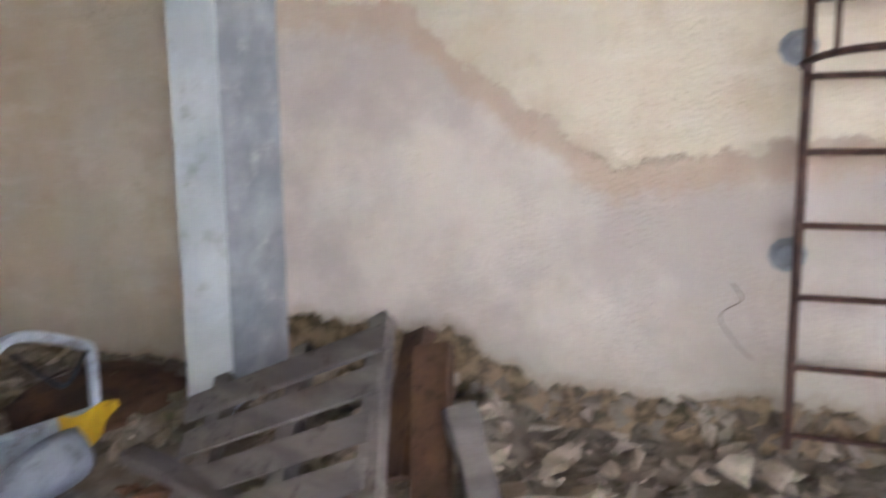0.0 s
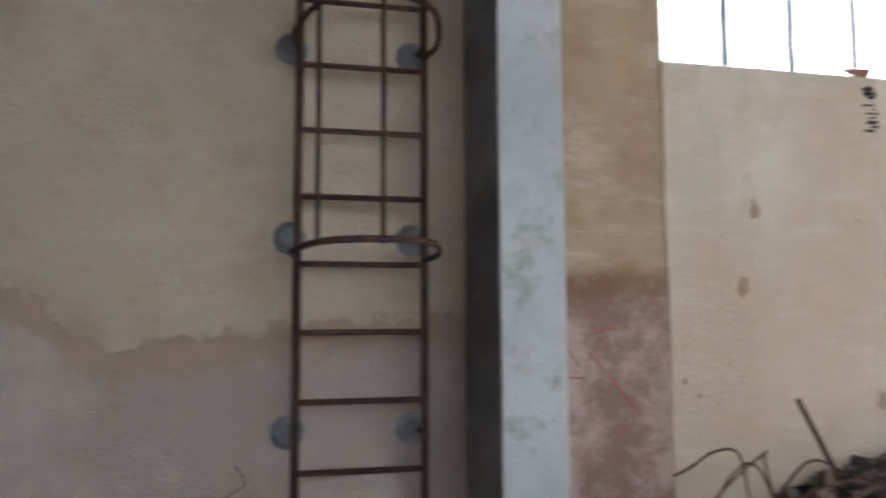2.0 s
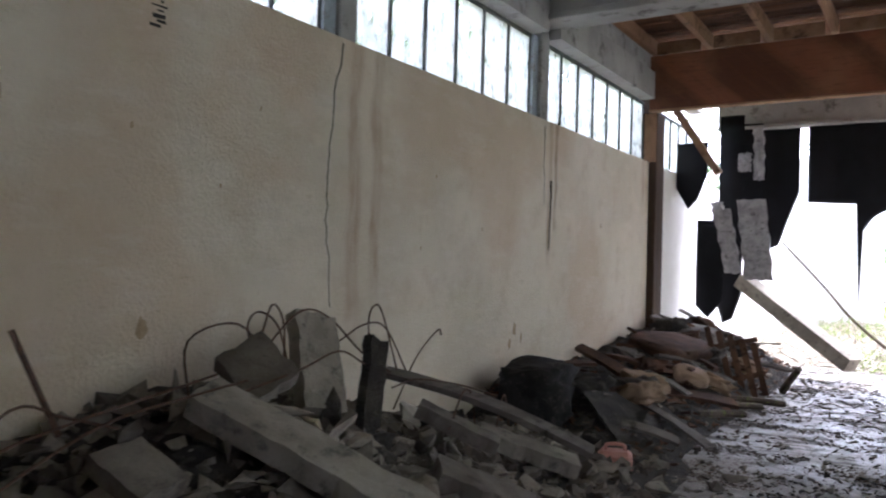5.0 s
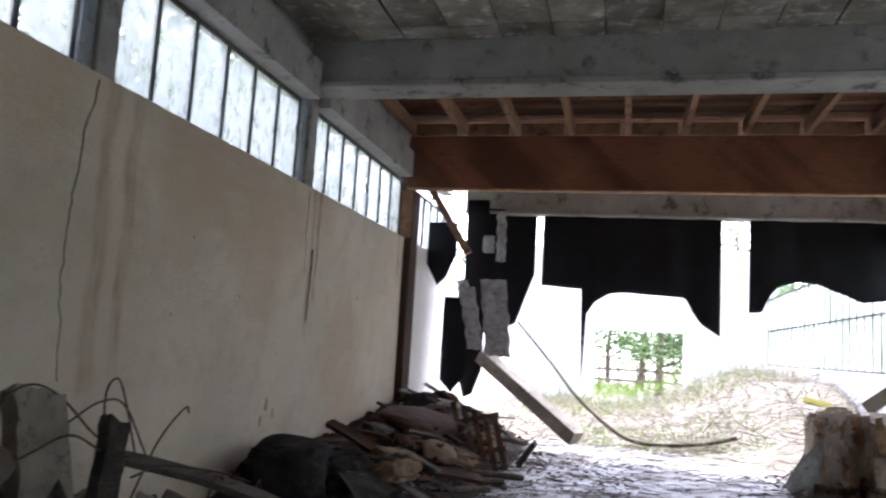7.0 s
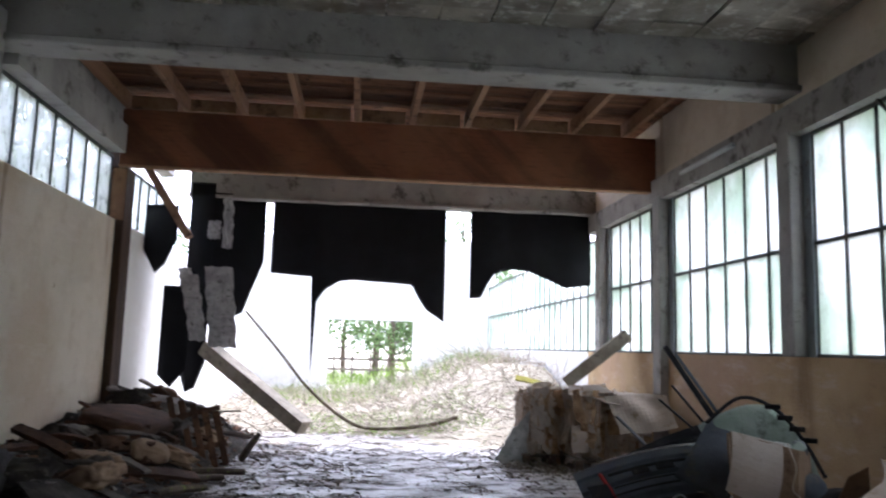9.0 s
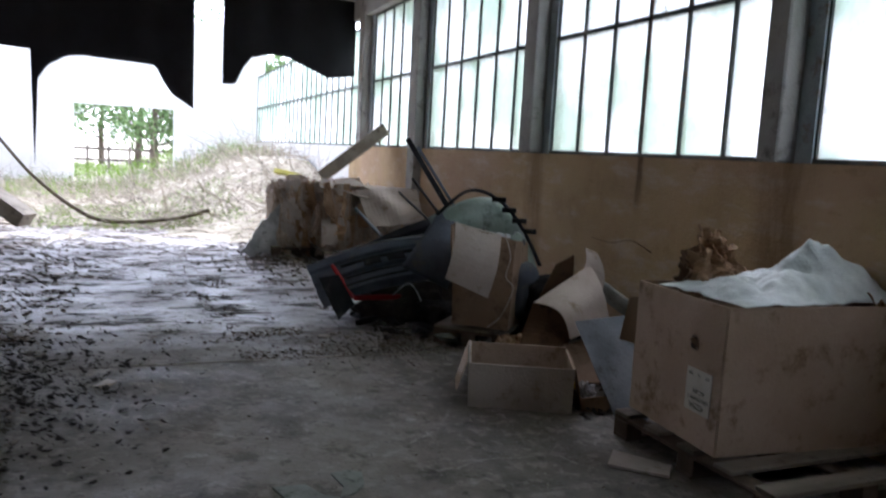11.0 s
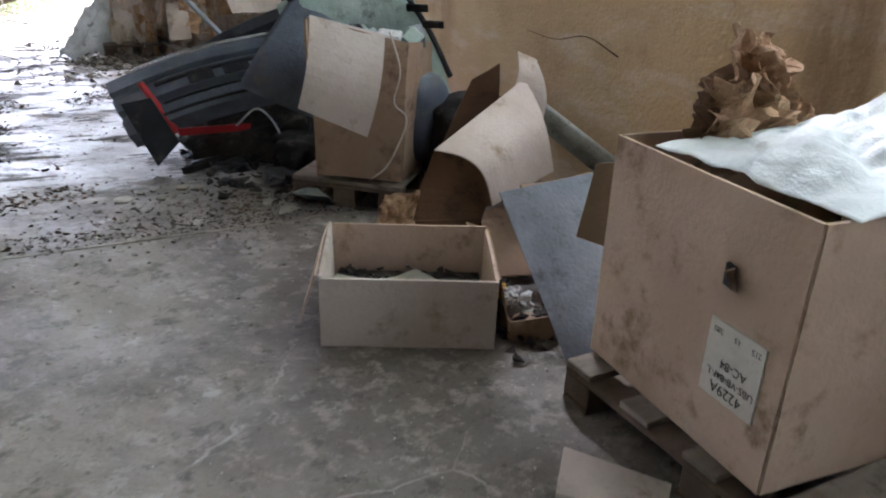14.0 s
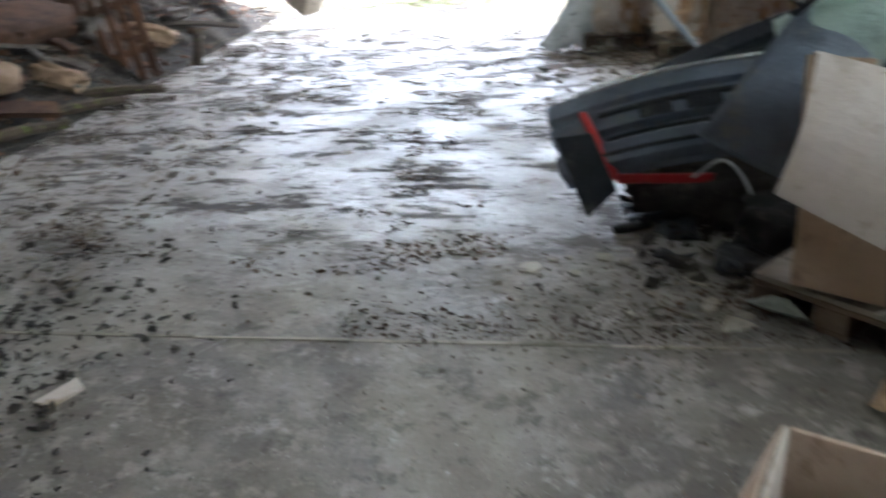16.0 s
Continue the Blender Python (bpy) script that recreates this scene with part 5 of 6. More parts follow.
for k in range(9):
    bm = bmesh.new()
    p = V((6.4 + R2.uniform(0, 0.42), 6.85 + R2.uniform(0, 0.3), 0.83 + R2.uniform(0, 0.06)))
    box(bm, -0.06, 0.06, -0.04, 0.04, -0.03, 0.03, bevel=0.01, jitter=0.01)
    ob = tagged(part("plastic_scrap", bm, (M_SHEET, M_BLACK, M_GREEN, M_SHEETING)[k % 4]), "broken grey plastic car fitting in the box", "scrap", "plastic scraps")
    ob.matrix_world = Matrix.Translation(p) @ pose(0, 0, 0, R2.uniform(-40, 40), R2.uniform(-40, 40), R2.uniform(0, 180))

# car parts
tg = thing("car_tailgate", pose(0, 0, 0), "pale green car tailgate cover among scrap", "car part")
bm = bmesh.new()
shell(bm, lambda u, v: V((6.2, 7.5, 0.95)).lerp(V((7.12, 7.15, 0.42)), u) + V((0.16, 0.08, 0.42)) * math.sin(u * 3.14) + V((-0.02 - 0.1 * u, -0.12, -0.36)) * v + V((0, -0.08, 0.05)) * math.sin(v * 3.14), 24, 10, 0.02)
part("cover", bm, M_GREEN, tg, smooth=True)
bm = bmesh.new()
tube(bm, bend([(6.25, 7.46, 0.98), (6.5, 7.36, 1.2), (6.75, 7.26, 1.12), (6.95, 7.2, 0.88), (7.08, 7.12, 0.6)], 6), 0.016, sides=8)
part("black_seal", bm, M_BLACK, tg, "black rubber edge")
for k in range(4):
    bm = boxes((-0.03, 0.03, -0.06, 0.06, -0.006, 0.006), bevel=0.004)
    ob = part("vent", bm, M_BLACK, tg, "dark vent slot")
    ob.matrix_local = pose(6.72 + k * 0.085, 7.245 - k * 0.03, 1.14 - k * 0.085, 0, 45, 60)
bundle("car_bumper_end", (6.82, 7.02, 0.42), (0.18, 0.2, 0.28), (0, 0, 20), M_BUMPER, "rounded dark grey bumper corner in the pile", "car part", 4.0, 0.05)
# The black lump is added in place of the dark void between the cartons.
bundle("black_sack", (7.1, 6.85, 0.29), (0.32, 0.26, 0.3), (0, 0, 0), M_SACK, "black lump added for the dark gap by the wall", "sack", 6.0, 0.15)


def bumper(a, b, up, h, material, label, seed=0):
    """A moulded bumper: a stepped section drawn along a gentle bow."""
    a, b, up = V(a), V(b), V(up).normalized()
    out = (b - a).cross(up).normalized()
    sec = [(0, 0), (0.02, 0.05), (0.075, 0.1), (0.085, 0.3), (0.05, 0.34), (0.05, 0.42), (0.09, 0.46), (0.09, 0.62), (0.055, 0.66), (0.06, 0.72), (0.085, 0.76), (0.07, 0.94), (0.02, 1.0)]

    def fn(u, v):
        k = v * (len(sec) - 1)
        i = min(int(k), len(sec) - 2)
        f = k - i
        o, w = sec[i][0] * (1 - f) + sec[i + 1][0] * f, sec[i][1] * (1 - f) + sec[i + 1][1] * f
        bow = 0.09 * math.sin(u * 3.14159) - 0.02
        return a.lerp(b, u) + out * (o + bow) + up * (w * h)
    t = thing("car_bumper", Matrix.Identity(4), label, "car bumper", "car bumpers")
    bm = bmesh.new()
    shell(bm, fn, 20, (len(sec) - 1) * 2, 0.012)
    part("skin", bm, material, t)
    return t, fn, out, up


bp, fn, out, up = bumper((5.46, 8.02, 0.1), (6.5, 7.6, 0.44), (-0.12, 0.45, 0.42), 0.46, M_BUMPER, "dark blue-grey car bumper leaning on the pile")
bm = bmesh.new()
tube(bm, [fn(u / 12, 0.93) + out * 0.014 for u in range(2, 13)], 0.016)
part("chrome_strip", bm, M_CHROME, bp, "scuffed bright strip")
bm = bmesh.new()
tube(bm, [fn(u / 12, 0.58) + out * 0.006 for u in range(3, 12)], 0.016)
part("dark_groove", bm, M_BLACK, bp, "black grille slot")
for v, u0, u1 in ((0.36, 3, 11), (0.2, 2, 12)):
    bm = bmesh.new()
    tube(bm, [fn(u / 12, v) + out * 0.008 for u in range(u0, u1)], 0.011)
    part("dark_groove", bm, M_BLACK, bp, "black moulding groove")
for u0 in (0.42, 0.6):
    bm = bmesh.new()
    shell(bm, lambda u, v: fn(u0 + 0.13 * u, 0.5 + 0.1 * v) + out * 0.012, 4, 3, 0.01)
    part("grille_insert", bm, M_BLACK, bp, "black grille insert")
b2, *_ = bumper((5.75, 8.3, 0.12), (6.75, 7.95, 0.62), (0.0, 0.35, 0.5), 0.42, M_BLACK, "black plastic car bumper behind another one", 3)
ep = bmesh.new()
shell(ep, quad((5.4, 8.0, 0.36), (5.56, 7.94, 0.4), (5.68, 7.82, 0.16), (5.55, 7.84, 0.02), 0.01), 6, 6, 0.012)
part("end_cap", ep, M_BLACK, bp, "black end cap")
rt = thing("red_trim", Matrix.Identity(4), "bent red car trim strip under the bumper", "car part")
part("strip", boxes((-0.02, 0.02, -0.18, 0.18, -0.012, 0.012), m=Matrix.Translation((5.6, 7.94, 0.34)) @ (V((5.68, 7.85, 0.22)) - V((5.53, 8.03, 0.47))).to_track_quat("Y", "Z").to_matrix().to_4x4(), bevel=0.004), M_RED, rt)
part("strip", boxes((5.68, 6.25, 7.83, 7.85, 0.19, 0.235), bevel=0.005), M_RED, rt)
fd = bmesh.new()
shell(fd, lambda u, v: V((5.95, 7.42, 0.55)).lerp(V((6.32, 7.3, 0.38)), u) * (1 - v) + V((6.3, 7.5, 1.02)).lerp(V((6.52, 7.36, 0.9)), u) * v + V((-0.05, -0.12, 0)) * math.sin(v * 3.1) + V((0, -0.06, 0)) * math.sin(u * 3.1), 14, 14, 0.008)
tagged(part("car_wing", fd, M_BUMPER, smooth=True), "matt grey curved car wing leaning on the cardboard", "car part")
for k, (a, b, r, m) in enumerate((((6.36, 8.6, 1.62), (6.85, 8.45, 0.85), 0.05, M_BLACK), ((6.43, 8.6, 1.24), (6.75, 8.4, 0.8), 0.022, M_BLACK), ((5.87, 8.6, 0.93), (6.15, 8.3, 0.6), 0.02, M_SHEET), ((6.3, 8.6, 1.1), (6.7, 8.3, 0.7), 0.018, M_BLACK), ((6.46, 8.58, 1.55), (6.95, 8.4, 0.8), 0.03, M_BUMPER))):
    a, b = V(a), V(b)
    bm = bmesh.new()
    ln = (b - a).length
    box(bm, -r, r, -r * 0.5, r * 0.5, -ln / 2, ln / 2, bevel=r * 0.2)
    ob = tagged(part("door_pillar_trim", bm, m), "dark plastic car trim bar sticking up from the pile", "car part", "car trim bars")
    ob.matrix_world = Matrix.Translation((a + b) / 2) @ (b - a).to_track_quat("Z", "Y").to_matrix().to_4x4()
# Scrap and debris get near-black colours to carry the shade between the parts.
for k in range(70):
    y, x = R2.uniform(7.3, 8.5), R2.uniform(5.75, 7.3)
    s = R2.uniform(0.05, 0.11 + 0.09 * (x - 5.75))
    lump("car_scrap", (x, y, s * 0.3), (s * 1.3, s, s * 0.6), (M_BLACK, M_SOIL, M_SACK, M_BLACK)[k % 4], "dirty car scrap under the bumpers, blackened for the shaded gaps", "scrap", "car scraps", 500 + k)
scatter("bumper_debris", [((R2.uniform(5.75, 7.3), R2.uniform(7.15, 8.4), R2.uniform(0.0, 0.05)), 0.01 + 0.06 * R2.random() ** 2) for _ in range(600)], M_SOIL, "dirt and broken bits under the car parts, darkened for the shaded gaps", "debris", 0.6, seed=27)
# Added dark lumps that hide the bright floor behind the bumpers.
bundle("dirty_rag", (6.25, 7.95, 0.1), (0.5, 0.26, 0.22), (0, -8, -20), M_SOIL, "dark backing added to fill the gap under the car bumpers", "rag", 33.0, 0.4)
bundle("dirty_rag", (6.4, 7.55, 0.1), (0.24, 0.2, 0.13), (0, 0, 30), M_SACK, "dark backing added beside the tall carton", "rag", 36.0, 0.4)
for k in range(5):
    bm = bmesh.new()
    c = V((6.0 + 0.18 * k, 7.75, 0.25 + 0.1 * k))
    tube(bm, bend([c, c + V((0.1, -0.12, 0.12)), c + V((0.22, -0.1, -0.02)), c + V((0.2, -0.18, -0.14))], 5), 0.007)
    tagged(part("cable", bm, M_BLACK if k % 2 else M_SHEETING), "loose thin cable hanging from the car parts", "cable", "loose cables")
lump("concrete_lump", (6.2, 6.95, 0.06), (0.12, 0.09, 0.08), M_FLAKE, "grey rubber block on the floor by the pallet", "rubble", "concrete lumps", 600)

# bales on pallets by the far post
for k, (c, s, sd) in enumerate((((6.05, 12.35, 0.56), (0.4, 0.5, 0.5), 1.0), ((6.65, 11.9, 0.55), (0.52, 0.62, 0.52), 4.0), ((7.1, 12.9, 0.5), (0.4, 0.5, 0.45), 7.0))):
    pallet("pallet", pose(c[0] - 0.42, c[1] - 0.6, 0, 0, 0, 4), "rotten pallet under a decaying bale", 0.84, 1.15)
    bm = bmesh.new()
    bmesh.ops.create_icosphere(bm, subdivisions=5, radius=1.0)
    for v in bm.verts:
        d = v.co.normalized()
        p = V([math.copysign(abs(t) ** 0.45, t) for t in d])
        w = 1 + 0.34 * noise.noise(V((d.x * 3, d.y * 3, d.z * 2)) + V((sd, 0, 0))) + 0.3 * abs(noise.noise(V((d.x * 11 + sd, d.y * 11, d.z * 3)))) + 0.1 * noise.noise(V((d.x * 30, d.y * 30, d.z * 8)))
        v.co = V((p.x * s[0], p.y * s[1], p.z * s[2])) * w * 0.82
    ob = tagged(part("fibre_bale", bm, M_BALE), "decaying bleached brown fibre bale on a pallet", "bale", "fibre bales")
    ob.matrix_world = Matrix.Translation(c)
    for j in range(32):
        x0, z0 = c[0] + R2.uniform(-1, 1) * s[0] * 0.9, c[2] + R2.uniform(-0.4, 0.95) * s[2]
        bm = bmesh.new()
        y0 = c[1] - s[1] * 0.92
        shell(bm, quad((x0, y0 + 0.05, z0), (x0 + R2.uniform(0.06, 0.2), y0 - 0.02, z0 + 0.03), (x0 + R2.uniform(0.05, 0.2), y0 - 0.1, z0 - R2.uniform(0.2, 0.5)), (x0, y0 - 0.04, z0 - R2.uniform(0.2, 0.45)), 0.05, 6, j), 4, 6, 0.006)
        part("torn_layer", bm, (M_BALE, M_CARD_PALE, M_PAPER)[j % 3], ob)
        bpy.context.view_layer.update()
for o in [o for o in scene.objects if o.name.startswith("torn_layer")]:
    o.matrix_parent_inverse = Matrix.Translation(-o.parent.matrix_world.translation)
bm = bmesh.new()
shell(bm, quad((6.15, 11.35, 0.98), (7.3, 11.1, 0.8), (7.4, 11.6, 0.95), (6.3, 11.9, 1.1), 0.06), 12, 8, 0.012)
tagged(part("cardboard_sheet", bm, M_CARD_PALE), "pale torn board over the bales", "cardboard", "cardboard sheets")
bm = bmesh.new()
shell(bm, quad((6.75, 10.95, 0.5), (7.35, 10.6, 0.62), (7.45, 11.3, 1.02), (6.6, 11.3, 0.98), 0.14, 3.5, 4), 14, 10, 0.01)
tagged(part("cardboard_sheet", bm, M_CARD_PALE), "bent pale board hanging over the front of the bales", "cardboard", "cardboard sheets")
bm = bmesh.new()
shell(bm, lambda u, v: (5.2 + 0.5 * u + 0.22 * v, 11.6 + 0.25 * u + 0.2 * v, 0.03 + 0.85 * v * (0.4 + 0.6 * u) + 0.12 * noise.noise(V((u * 5, v * 5, 3)))), 16, 16, 0.004)
tagged(part("plastic_sheeting", bm, M_SHEETING), "pale crumpled plastic sheeting beside the bales", "plastic sheet")
scatter("ash_heap", [((5.75 + R2.gauss(0, 0.4), 11.6 + R2.gauss(0, 0.7), R2.uniform(0, 0.05)), R2.uniform(0.015, 0.06)) for _ in range(500)], M_RUBBLE, "grey ashy rubble on the floor by the bales", "debris", 0.5, seed=11)
plank((6.15, 9.5, 0.05), (1.1, 0.3, 0.02), (0, -3, 60), M_CARD_PALE, "pale warped board on the floor", 0.03)

# fluorescent tube holder on the right band
lf = thing("tube_lamp", pose(WID - 0.13, 9.95, 3.87), "unlit white tube lamp fixed on the lintel", "lamp")
part("holder", boxes((-0.02, 0.03, -0.72, 0.72, 0.0, 0.05), bevel=0.006), M_PILLAR, lf)
bm = bmesh.new()
tube(bm, [(-0.03, -0.66, 0.02), (-0.03, 0.66, 0.02)], 0.013, sides=8)
part("tube", bm, M_BAG, lf)

# brick and drip on the left sill, spots and scribbles on the plaster
lump("broken_brick", (-0.05, 3.38, 3.19), (0.07, 0.11, 0.075), M_PINKTILE, "broken pink brick on the window sill", "brick", "", 700)
q = random.Random(8)
bm = bmesh.new()
for k in range(12):
    s = q.uniform(0.008, 0.025)
    box(bm, 0.004, 0.009, 3.4 + q.uniform(-0.03, 0.06), 3.4 + q.uniform(0.05, 0.09), 3.1 - k * 0.026 - s, 3.1 - k * 0.026, jitter=0.003)
part("drip_stain", bm, M_INK, wall_left)
for k, (y, z, s) in enumerate(((2.6, 2.3, 0.035), (2.5, 1.85, 0.05), (3.4, 1.2, 0.04), (3.3, 2.25, 0.012), (3.9, 2.0, 0.01), (4.2, 2.5, 0.012), (6.2, 2.3, 0.012), (6.0, 1.7, 0.012), (7.0, 1.9, 0.012), (2.12, 1.33, 0.02), (2.2, 1.25, 0.018), (7.7, 0.95, 0.05), (7.85, 0.85, 0.03), (7.6, 0.8, 0.04), (10, 2.1, 0.02))):
    bm = bmesh.new()
    bmesh.ops.create_icosphere(bm, subdivisions=2, radius=1.0)
    for v in bm.verts:
        v.co = V((0.005 + v.co.x * 0.003, y + v.co.y * s * 0.8 * (1 + 1.2 * noise.noise(v.co * 1.6 + V((0, k, 0)))), z + v.co.z * s * 1.5 * (1 + 1.3 * noise.noise(v.co * 1.7 + V((k, 0, 0))))))
    part("wall_stain", bm, M_STAIN, wall_left)
strip_ob = bpy.data.objects["wall_strip"]
for a, b in (((1.3, 1.35), (1.52, 1.36)), ((1.55, 1.5), (1.85, 1.15)), ((1.25, 1.28), (1.4, 1.28)), ((1.6, 1.6), (1.72, 1.62)), ((1.4, 1.55), (1.5, 1.42))):
    bm = bmesh.new()
    tube(bm, [(-0.003, a[0], a[1]), (-0.003, (a[0] + b[0]) / 2, (a[1] + b[1]) / 2 + 0.01), (-0.003, b[0], b[1])], 0.004)
    part("chalk_line", bm, M_FADEDRED, strip_ob)

for a, b in (((6.95, 3.68), (6.02, 2.72)), ((6.36, 3.68), (6.02, 3.22))):
    bm = bmesh.new()
    tube(bm, [(WID - 0.02, *a), (WID - 0.02, *b)], 0.02, sides=4)
    tagged(part("window_stay", bm, M_STEEL), "dark steel stay slanting across the window", "window stay", "window stays")
bm = bmesh.new()
for k in range(56):
    c = V((WID + 0.025, 6.56, 1.6 + k * 0.037))
    tube(bm, [c + V((0, 0.008 * (k % 2), 0)), c + V((0, -0.008 * (k % 2), 0.034))], 0.006, sides=4)
tagged(part("window_chain", bm, M_RUST), "rusty opening chain hanging at the window", "chain")

bm = bmesh.new()
tube(bm, bend([(WID, 7.11, 0.85), (WID, 6.81, 0.84), (WID, 6.54, 0.89), (WID, 6.27, 0.83)], 5), 0.002, 0.006, 4)
part("crack", bm, M_CARD_DARK, bpy.data.objects["wall_right"])

# ---------- floor litter ----------
q = random.Random(21)
out = []
while len(out) < 11000:
    x, y = q.uniform(0.2, 7.4), q.uniform(2.0, 15.0)
    d = noise.noise(V((x * 0.8, y * 0.8, 3))) + 0.6 * noise.noise(V((x * 2.1, y * 2.1, 8)))
    w = (0.1 if y < 6.7 else 0.75) + (0.35 if x < 3.2 and y > 4.5 else 0)
    if q.random() < w * max(0.03, 0.3 + 1.2 * d):
        out.append(((x, y, 0.001), 0.003 + 0.016 * q.random() ** 3))
scatter("floor_grit", out, M_LITTER, "dark crumbs and leaf litter on the floor", "debris", 0.5, seed=22)
near = [((5.75 + q.gauss(0, 0.45), 7.05 + q.gauss(0, 0.3), 0.003), 0.004 + 0.016 * q.random() ** 2) for _ in range(900)]
scatter("grey_crumbs", near, M_RUBBLE, "grey crumbs and broken plaster by the car parts", "debris", 0.6, seed=28)
scatter("brown_crumbs", [((q.uniform(4.6, 6.6), 6.78 + abs(q.gauss(0, 0.14)), 0.003), 0.004 + 0.012 * q.random() ** 2) for _ in range(900)], M_LEAFROT, "brown dirt gathered along the floor joint", "debris", 0.5, seed=29)
scatter("pale_grit", [((q.uniform(2.5, 7), q.uniform(2.5, 12), 0.003), 0.003 + 0.011 * q.random() ** 3) for _ in range(1700)], M_RUBBLE_L, "pale plaster crumbs on the floor", "debris", 0.6, seed=23)
out = []
while len(out) < 8000:
    x, y = q.uniform(1.7, 6.2), q.uniform(6.7, 14.0)
    d = noise.noise(V((x * 1.2, y * 2.2, 5))) + 0.7 * noise.noise(V((x * 3.1, y * 5.0, 9)))
    if d > 0.22 + 0.25 * q.random():
        out.append(((x, y, 0.003), 0.006 + 0.016 * q.random() ** 2))
scatter("leaf_litter", out, M_LEAFROT, "brown leaf crumbs on the floor", "debris", 0.35, seed=24)
scatter("rubble_patch", [((3.15 + q.gauss(0, 0.4), 6.35 + q.gauss(0, 0.65), 0.01), 0.006 + 0.026 * q.random() ** 2) for _ in range(1800)], M_SOIL, "dark gravelly rubble patch on the floor", "debris", 0.6, seed=25)


def flake(pts, label, material, cat="plaster flake", th=0.012):
    bm = bmesh.new()
    n = len(pts)
    lo = [bm.verts.new((x, y, 0.001)) for x, y in pts]
    hi = [bm.verts.new((x + q.uniform(-0.004, 0.004), y + q.uniform(-0.004, 0.004), th)) for x, y in pts]
    bm.faces.new(hi)
    bm.faces.new(lo[::-1])
    for k in range(n):
        bm.faces.new((lo[k], lo[(k + 1) % n], hi[(k + 1) % n], hi[k]))
    return tagged(part(cat.replace(" ", "_"), bm, material), label, cat)


flake([(4.46, 4.69), (4.53, 4.43), (4.66, 4.31), (4.72, 4.37), (4.69, 4.46), (4.72, 4.52), (4.66, 4.56), (4.6, 4.68)], "broken grey-green plaster flake on the floor", M_FLAKE)
flake([(4.72, 4.52), (4.76, 4.62), (4.74, 4.77), (4.82, 4.79), (4.88, 4.75), (4.85, 4.62), (4.79, 4.55)], "smaller grey-green plaster flake on the floor", M_FLAKE)
flake([(4.74, 4.38), (4.78, 4.4), (4.77, 4.45), (4.73, 4.44)], "tiny plaster chip on the floor", M_FLAKE)
flake([(6.07, 4.53), (6.29, 4.33), (6.33, 4.38), (6.39, 4.43), (6.21, 4.69)], "dirty pale board scrap by the pallet", M_CARD_PALE, "board scrap", 0.015)
flake([(3.68, 6.32), (3.75, 6.29), (3.81, 6.41), (3.75, 6.46)], "thin pale wood chip on the floor", M_CARD_PALE, "wood chip", 0.015)
for k in range(16):
    x, y, s = q.uniform(5.3, 6.1), q.uniform(6.85, 7.5), q.uniform(0.015, 0.06)
    flake([(x + s * math.cos(a) * q.uniform(0.6, 1.2), y + s * math.sin(a) * q.uniform(0.6, 1.2)) for a in (0, 0.9, 1.9, 2.8, 3.9, 5.1)], "flat grey-white plaster flake on the floor", M_RUBBLE_L)

# ---------- outside: brush, branch, trees ----------
def brush_h(x, y):
    return 0.05 + 0.75 * max(0, min(1, (y - 15.2) / 3)) * max(0.12, min(1.0, (x - 3.0) / 3.2)) + (0.45 * max(0, min(1, (x - 4.4) / 2)) if y > 13.2 else 0) * max(0, min(1, (y - 13.2) / 1.5))


bm = bmesh.new()
g = [[bm.verts.new((0.05 + 7.45 * i / 40, 13.2 + 13.5 * j / 60, brush_h(7.5 * i / 40, 13.2 + 13.5 * j / 60) - 0.08 + 0.1 * noise.noise(V((i * 0.4, j * 0.4, 2))))) for j in range(61)] for i in range(41)]
for i in range(40):
    for j in range(60):
        bm.faces.new((g[i][j], g[i + 1][j], g[i + 1][j + 1], g[i][j + 1]))
tagged(part("overgrown_rubble", bm, M_GROUND, smooth=True), "overgrown rubble in the roofless part", "rubble", kind="stuff")


def sticks(name, n, area, ln, r, material, label, seed, lift=0.5, cat="brush"):
    q = random.Random(seed)
    bm = bmesh.new()
    for _ in range(n):
        x, y = q.uniform(area[0], area[1]), q.uniform(area[2], area[3])
        p = V((x, y, max(0.0, brush_h(x, y)) if y > 13 else 0.01))
        d = V((q.gauss(0, 1), q.gauss(0, 1), abs(q.gauss(0, lift)))).normalized()
        l = q.uniform(*ln)
        pts = [p, p + d * l * 0.5 + V((q.uniform(-1, 1), q.uniform(-1, 1), q.uniform(-0.4, 1))) * l * 0.12, p + d * l + V((0, 0, -0.12 * l))]
        tube(bm, pts, r * q.uniform(0.5, 1.2), r * 0.3, 3)
    return tagged(part(name, bm, material), label, cat, kind="stuff")


sticks("dead_brush", 2600, (0.3, 7.4, 14.2, 26), (0.2, 0.9), 0.008, M_TWIG, "tangle of pale dead twigs over the rubble", 41)
sticks("dead_bramble", 260, (3.5, 7.4, 15, 20), (0.6, 1.6), 0.008, M_TWIG, "arching dry bramble stems", 42, 1.0)
sticks("floor_twigs", 420, (1.6, 6.5, 10.5, 15), (0.08, 0.4), 0.006, M_BRANCH, "thin twigs strewn over the floor", 43, 0.05, "twigs")
sticks("grass", 1500, (2.4, 5.6, 14.3, 17.5), (0.06, 0.18), 0.006, M_GRASS, "bright grass at the open end", 44, 2.0, "grass")
sticks("weeds", 1000, (1.0, 7.0, 19, 26), (0.1, 0.5), 0.01, M_GRASS, "green weeds by the doorway", 45, 2.5, "weeds")
bm = bmesh.new()
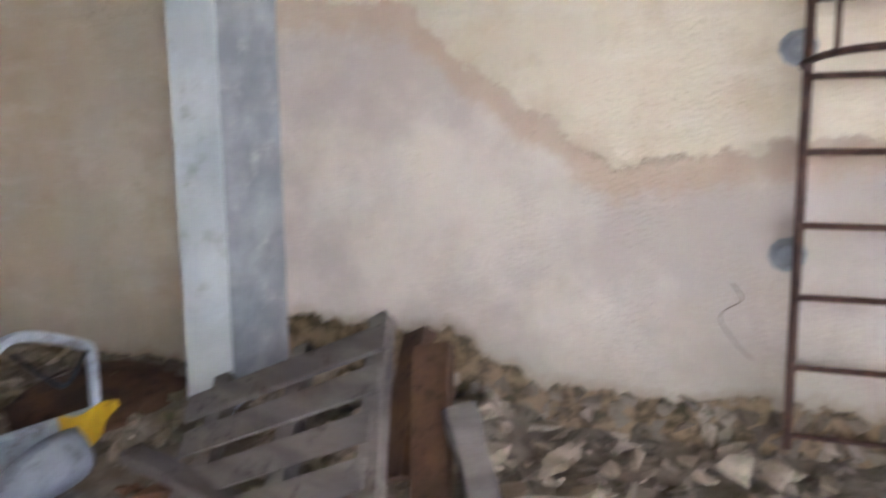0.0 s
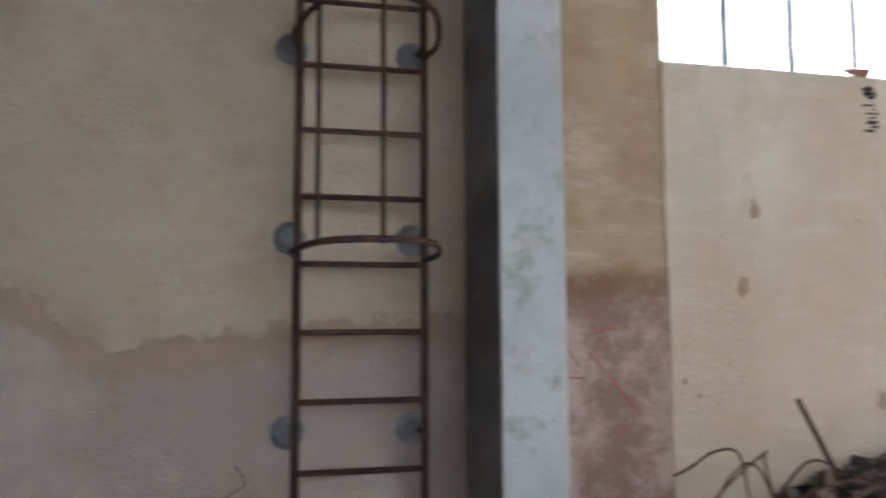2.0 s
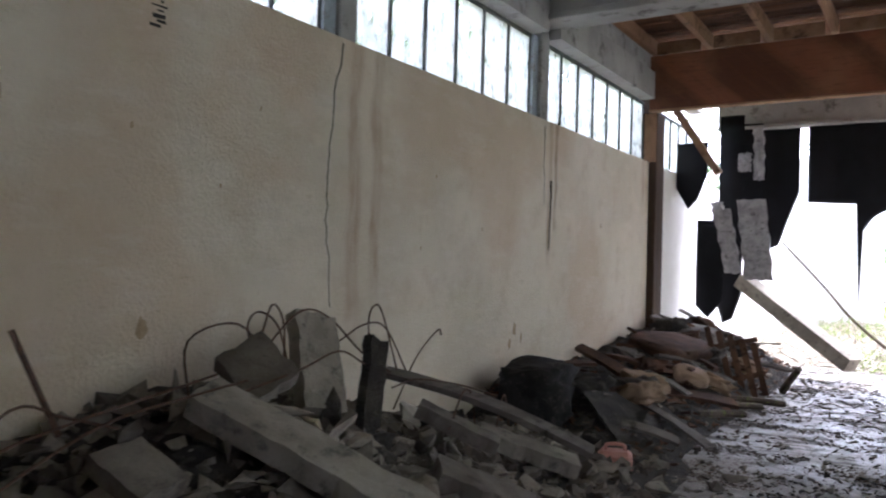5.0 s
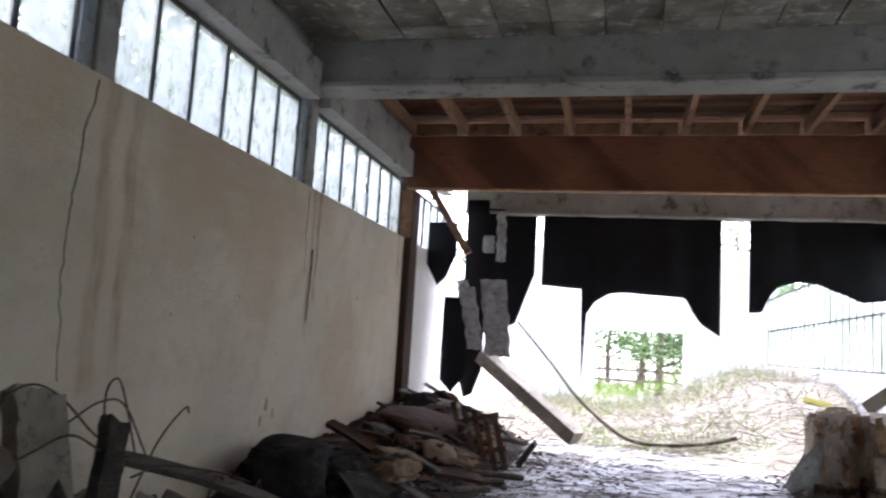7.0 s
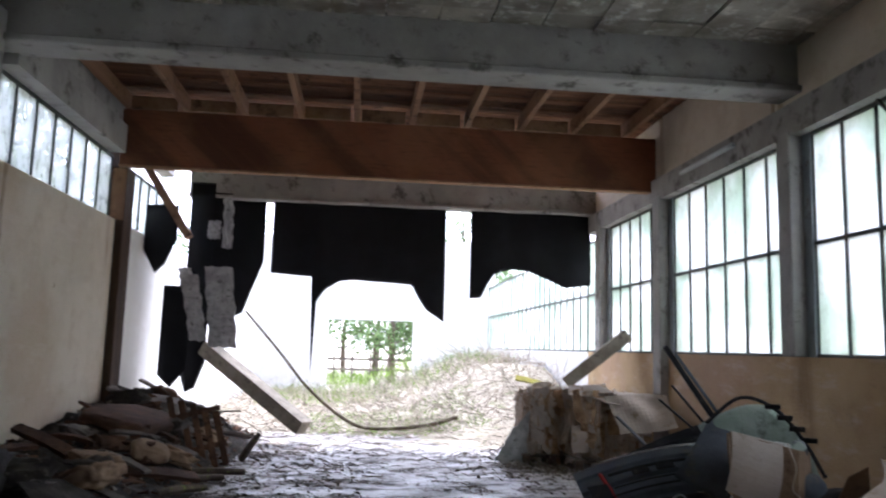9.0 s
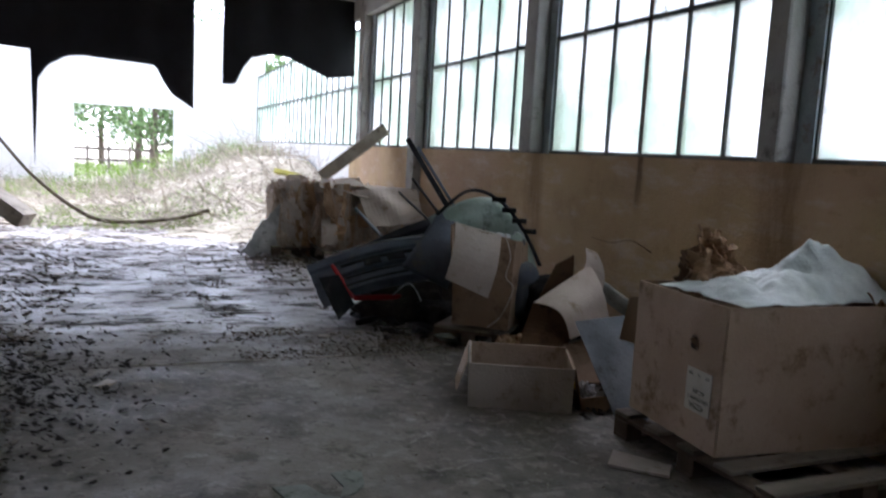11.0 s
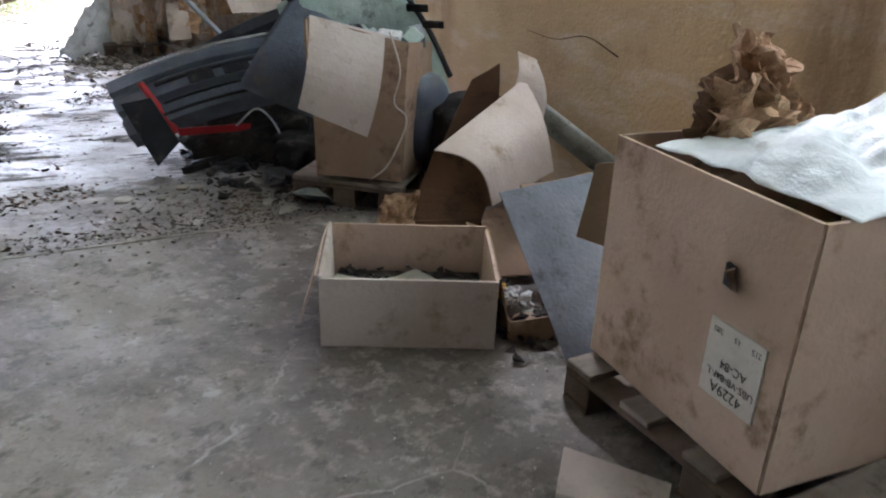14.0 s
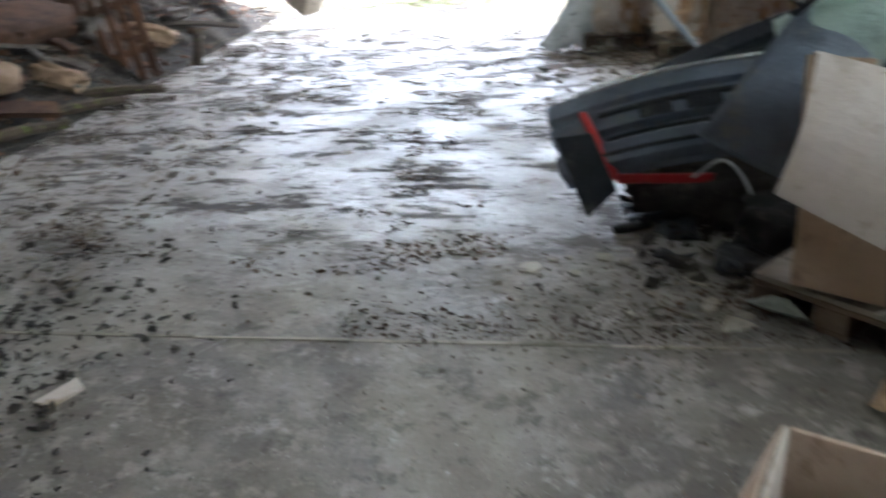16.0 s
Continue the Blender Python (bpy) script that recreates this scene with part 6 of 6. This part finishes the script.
tube(bm, bend([(1.2, 16, 2.13), (1.9, 15.6, 1.4), (2.45, 15.2, 0.8), (3.1, 14.9, 0.3), (3.6, 14.7, 0.14), (4.5, 14.7, 0.2), (5.1, 14.8, 0.35)], 6), 0.02, 0.036, 8)
tagged(part("fallen_branch", bm, M_BRANCH), "long crooked fallen branch in the opening", "branch")
lump("moss_clump", (6.5, 15.6, 1.0), (0.3, 0.25, 0.12), M_MOSS, "yellow-green moss cushion on the rubble", "moss", "", 800)


def tree(seed, h):
    q = random.Random(seed)
    t = thing("tree", Matrix.Identity(4), "tall leafy green tree behind the hall", "tree", "trees")
    bm = bmesh.new()
    top = V((q.uniform(-0.4, 0.4), q.uniform(-0.4, 0.4), h * 0.8))
    tube(bm, bend([(0, 0, -0.1), (0.1, 0.05, h * 0.3), top * 0.7, top], 5), 0.2, 0.05, 8)
    tips = []
    for k in range(16):
        z = h * q.uniform(0.18, 0.78)
        a, l = q.uniform(0, math.tau), h * q.uniform(0.14, 0.3)
        b = V((math.cos(a) * l, math.sin(a) * l, z + l * 0.5))
        tube(bm, bend([(0, 0, z), (b.x * 0.5, b.y * 0.5, z + l * 0.15), b], 3), 0.07, 0.02, 5)
        tips += [b, V((b.x * 0.6, b.y * 0.6, z + l * 0.3))]
    part("trunk", bm, M_TRUNK, t)
    vs, fs = [], []
    for b in tips:
        for _ in range(150):
            p = b + V((q.gauss(0, 0.6), q.gauss(0, 0.6), q.gauss(0, 0.45)))
            d, e = V((q.gauss(0, 1), q.gauss(0, 1), q.gauss(0, 1))).normalized(), V((q.gauss(0, 1), q.gauss(0, 1), q.gauss(0, 1))).normalized()
            s, n = q.uniform(0.06, 0.14), len(vs)
            vs += [p - d * s, p + e * s * 0.6, p + d * s, p - e * s * 0.6]
            fs.append((n, n + 1, n + 2, n + 3))
    me = bpy.data.meshes.new("crown")
    me.from_pydata(vs, [], fs)
    me.materials.append(M_LEAF)
    ob = new("crown", me)
    ob.parent = t
    return t


ta, tb = tree(1, 9.0), tree(2, 7.5)
ta.matrix_world, tb.matrix_world = pose(0.5, 41, -0.06), pose(4.2, 44, -0.06)
q = random.Random(3)
# Trees right of the hall are unseen, added to dim the sky behind the panes.
for k, (x, y) in enumerate(((-4, 40), (-1.6, 46), (2.4, 48), (6.5, 42), (9, 46), (12, 40), (7.6, 34), (4.8, 36), (-6, 20), (-5.5, 12), (-6.5, 6), (-5, 1), (13, 18), (13, 8), (14, 1), (16, 30), (-8, 30), (-4.6, 4), (-5.2, 8.4), (-4.4, 10.5), (-5.6, 14.5), (-4.8, 17), (-6.8, 2.4), (-8.5, 11), (-9, 7), (-8, 16), (12.5, 13))):
    copy_thing((ta, tb)[k % 2], pose(x, y, -0.06, 0, 0, q.uniform(0, 360)) @ Matrix.Scale(q.uniform(0.8, 1.15), 4))
sticks("meadow_grass", 2500, (-2, 10, 27.5, 40), (0.15, 0.5), 0.015, M_GRASS, "green meadow grass past the doorway", 46, 2.5, "grass")
fence = thing("field_fence", pose(0, 36, 0), "grey wooden fence in the meadow", "fence")
for k in range(12):
    part("post", boxes((-1 + k * 0.8, -0.92 + k * 0.8, 0, 0.08, -0.06, 1.1)), M_OLDWOOD, fence)
for z in (0.45, 0.9):
    part("rail", boxes((-1.2, 8.2, 0.085, 0.11, z, z + 0.1)), M_OLDWOOD, fence)
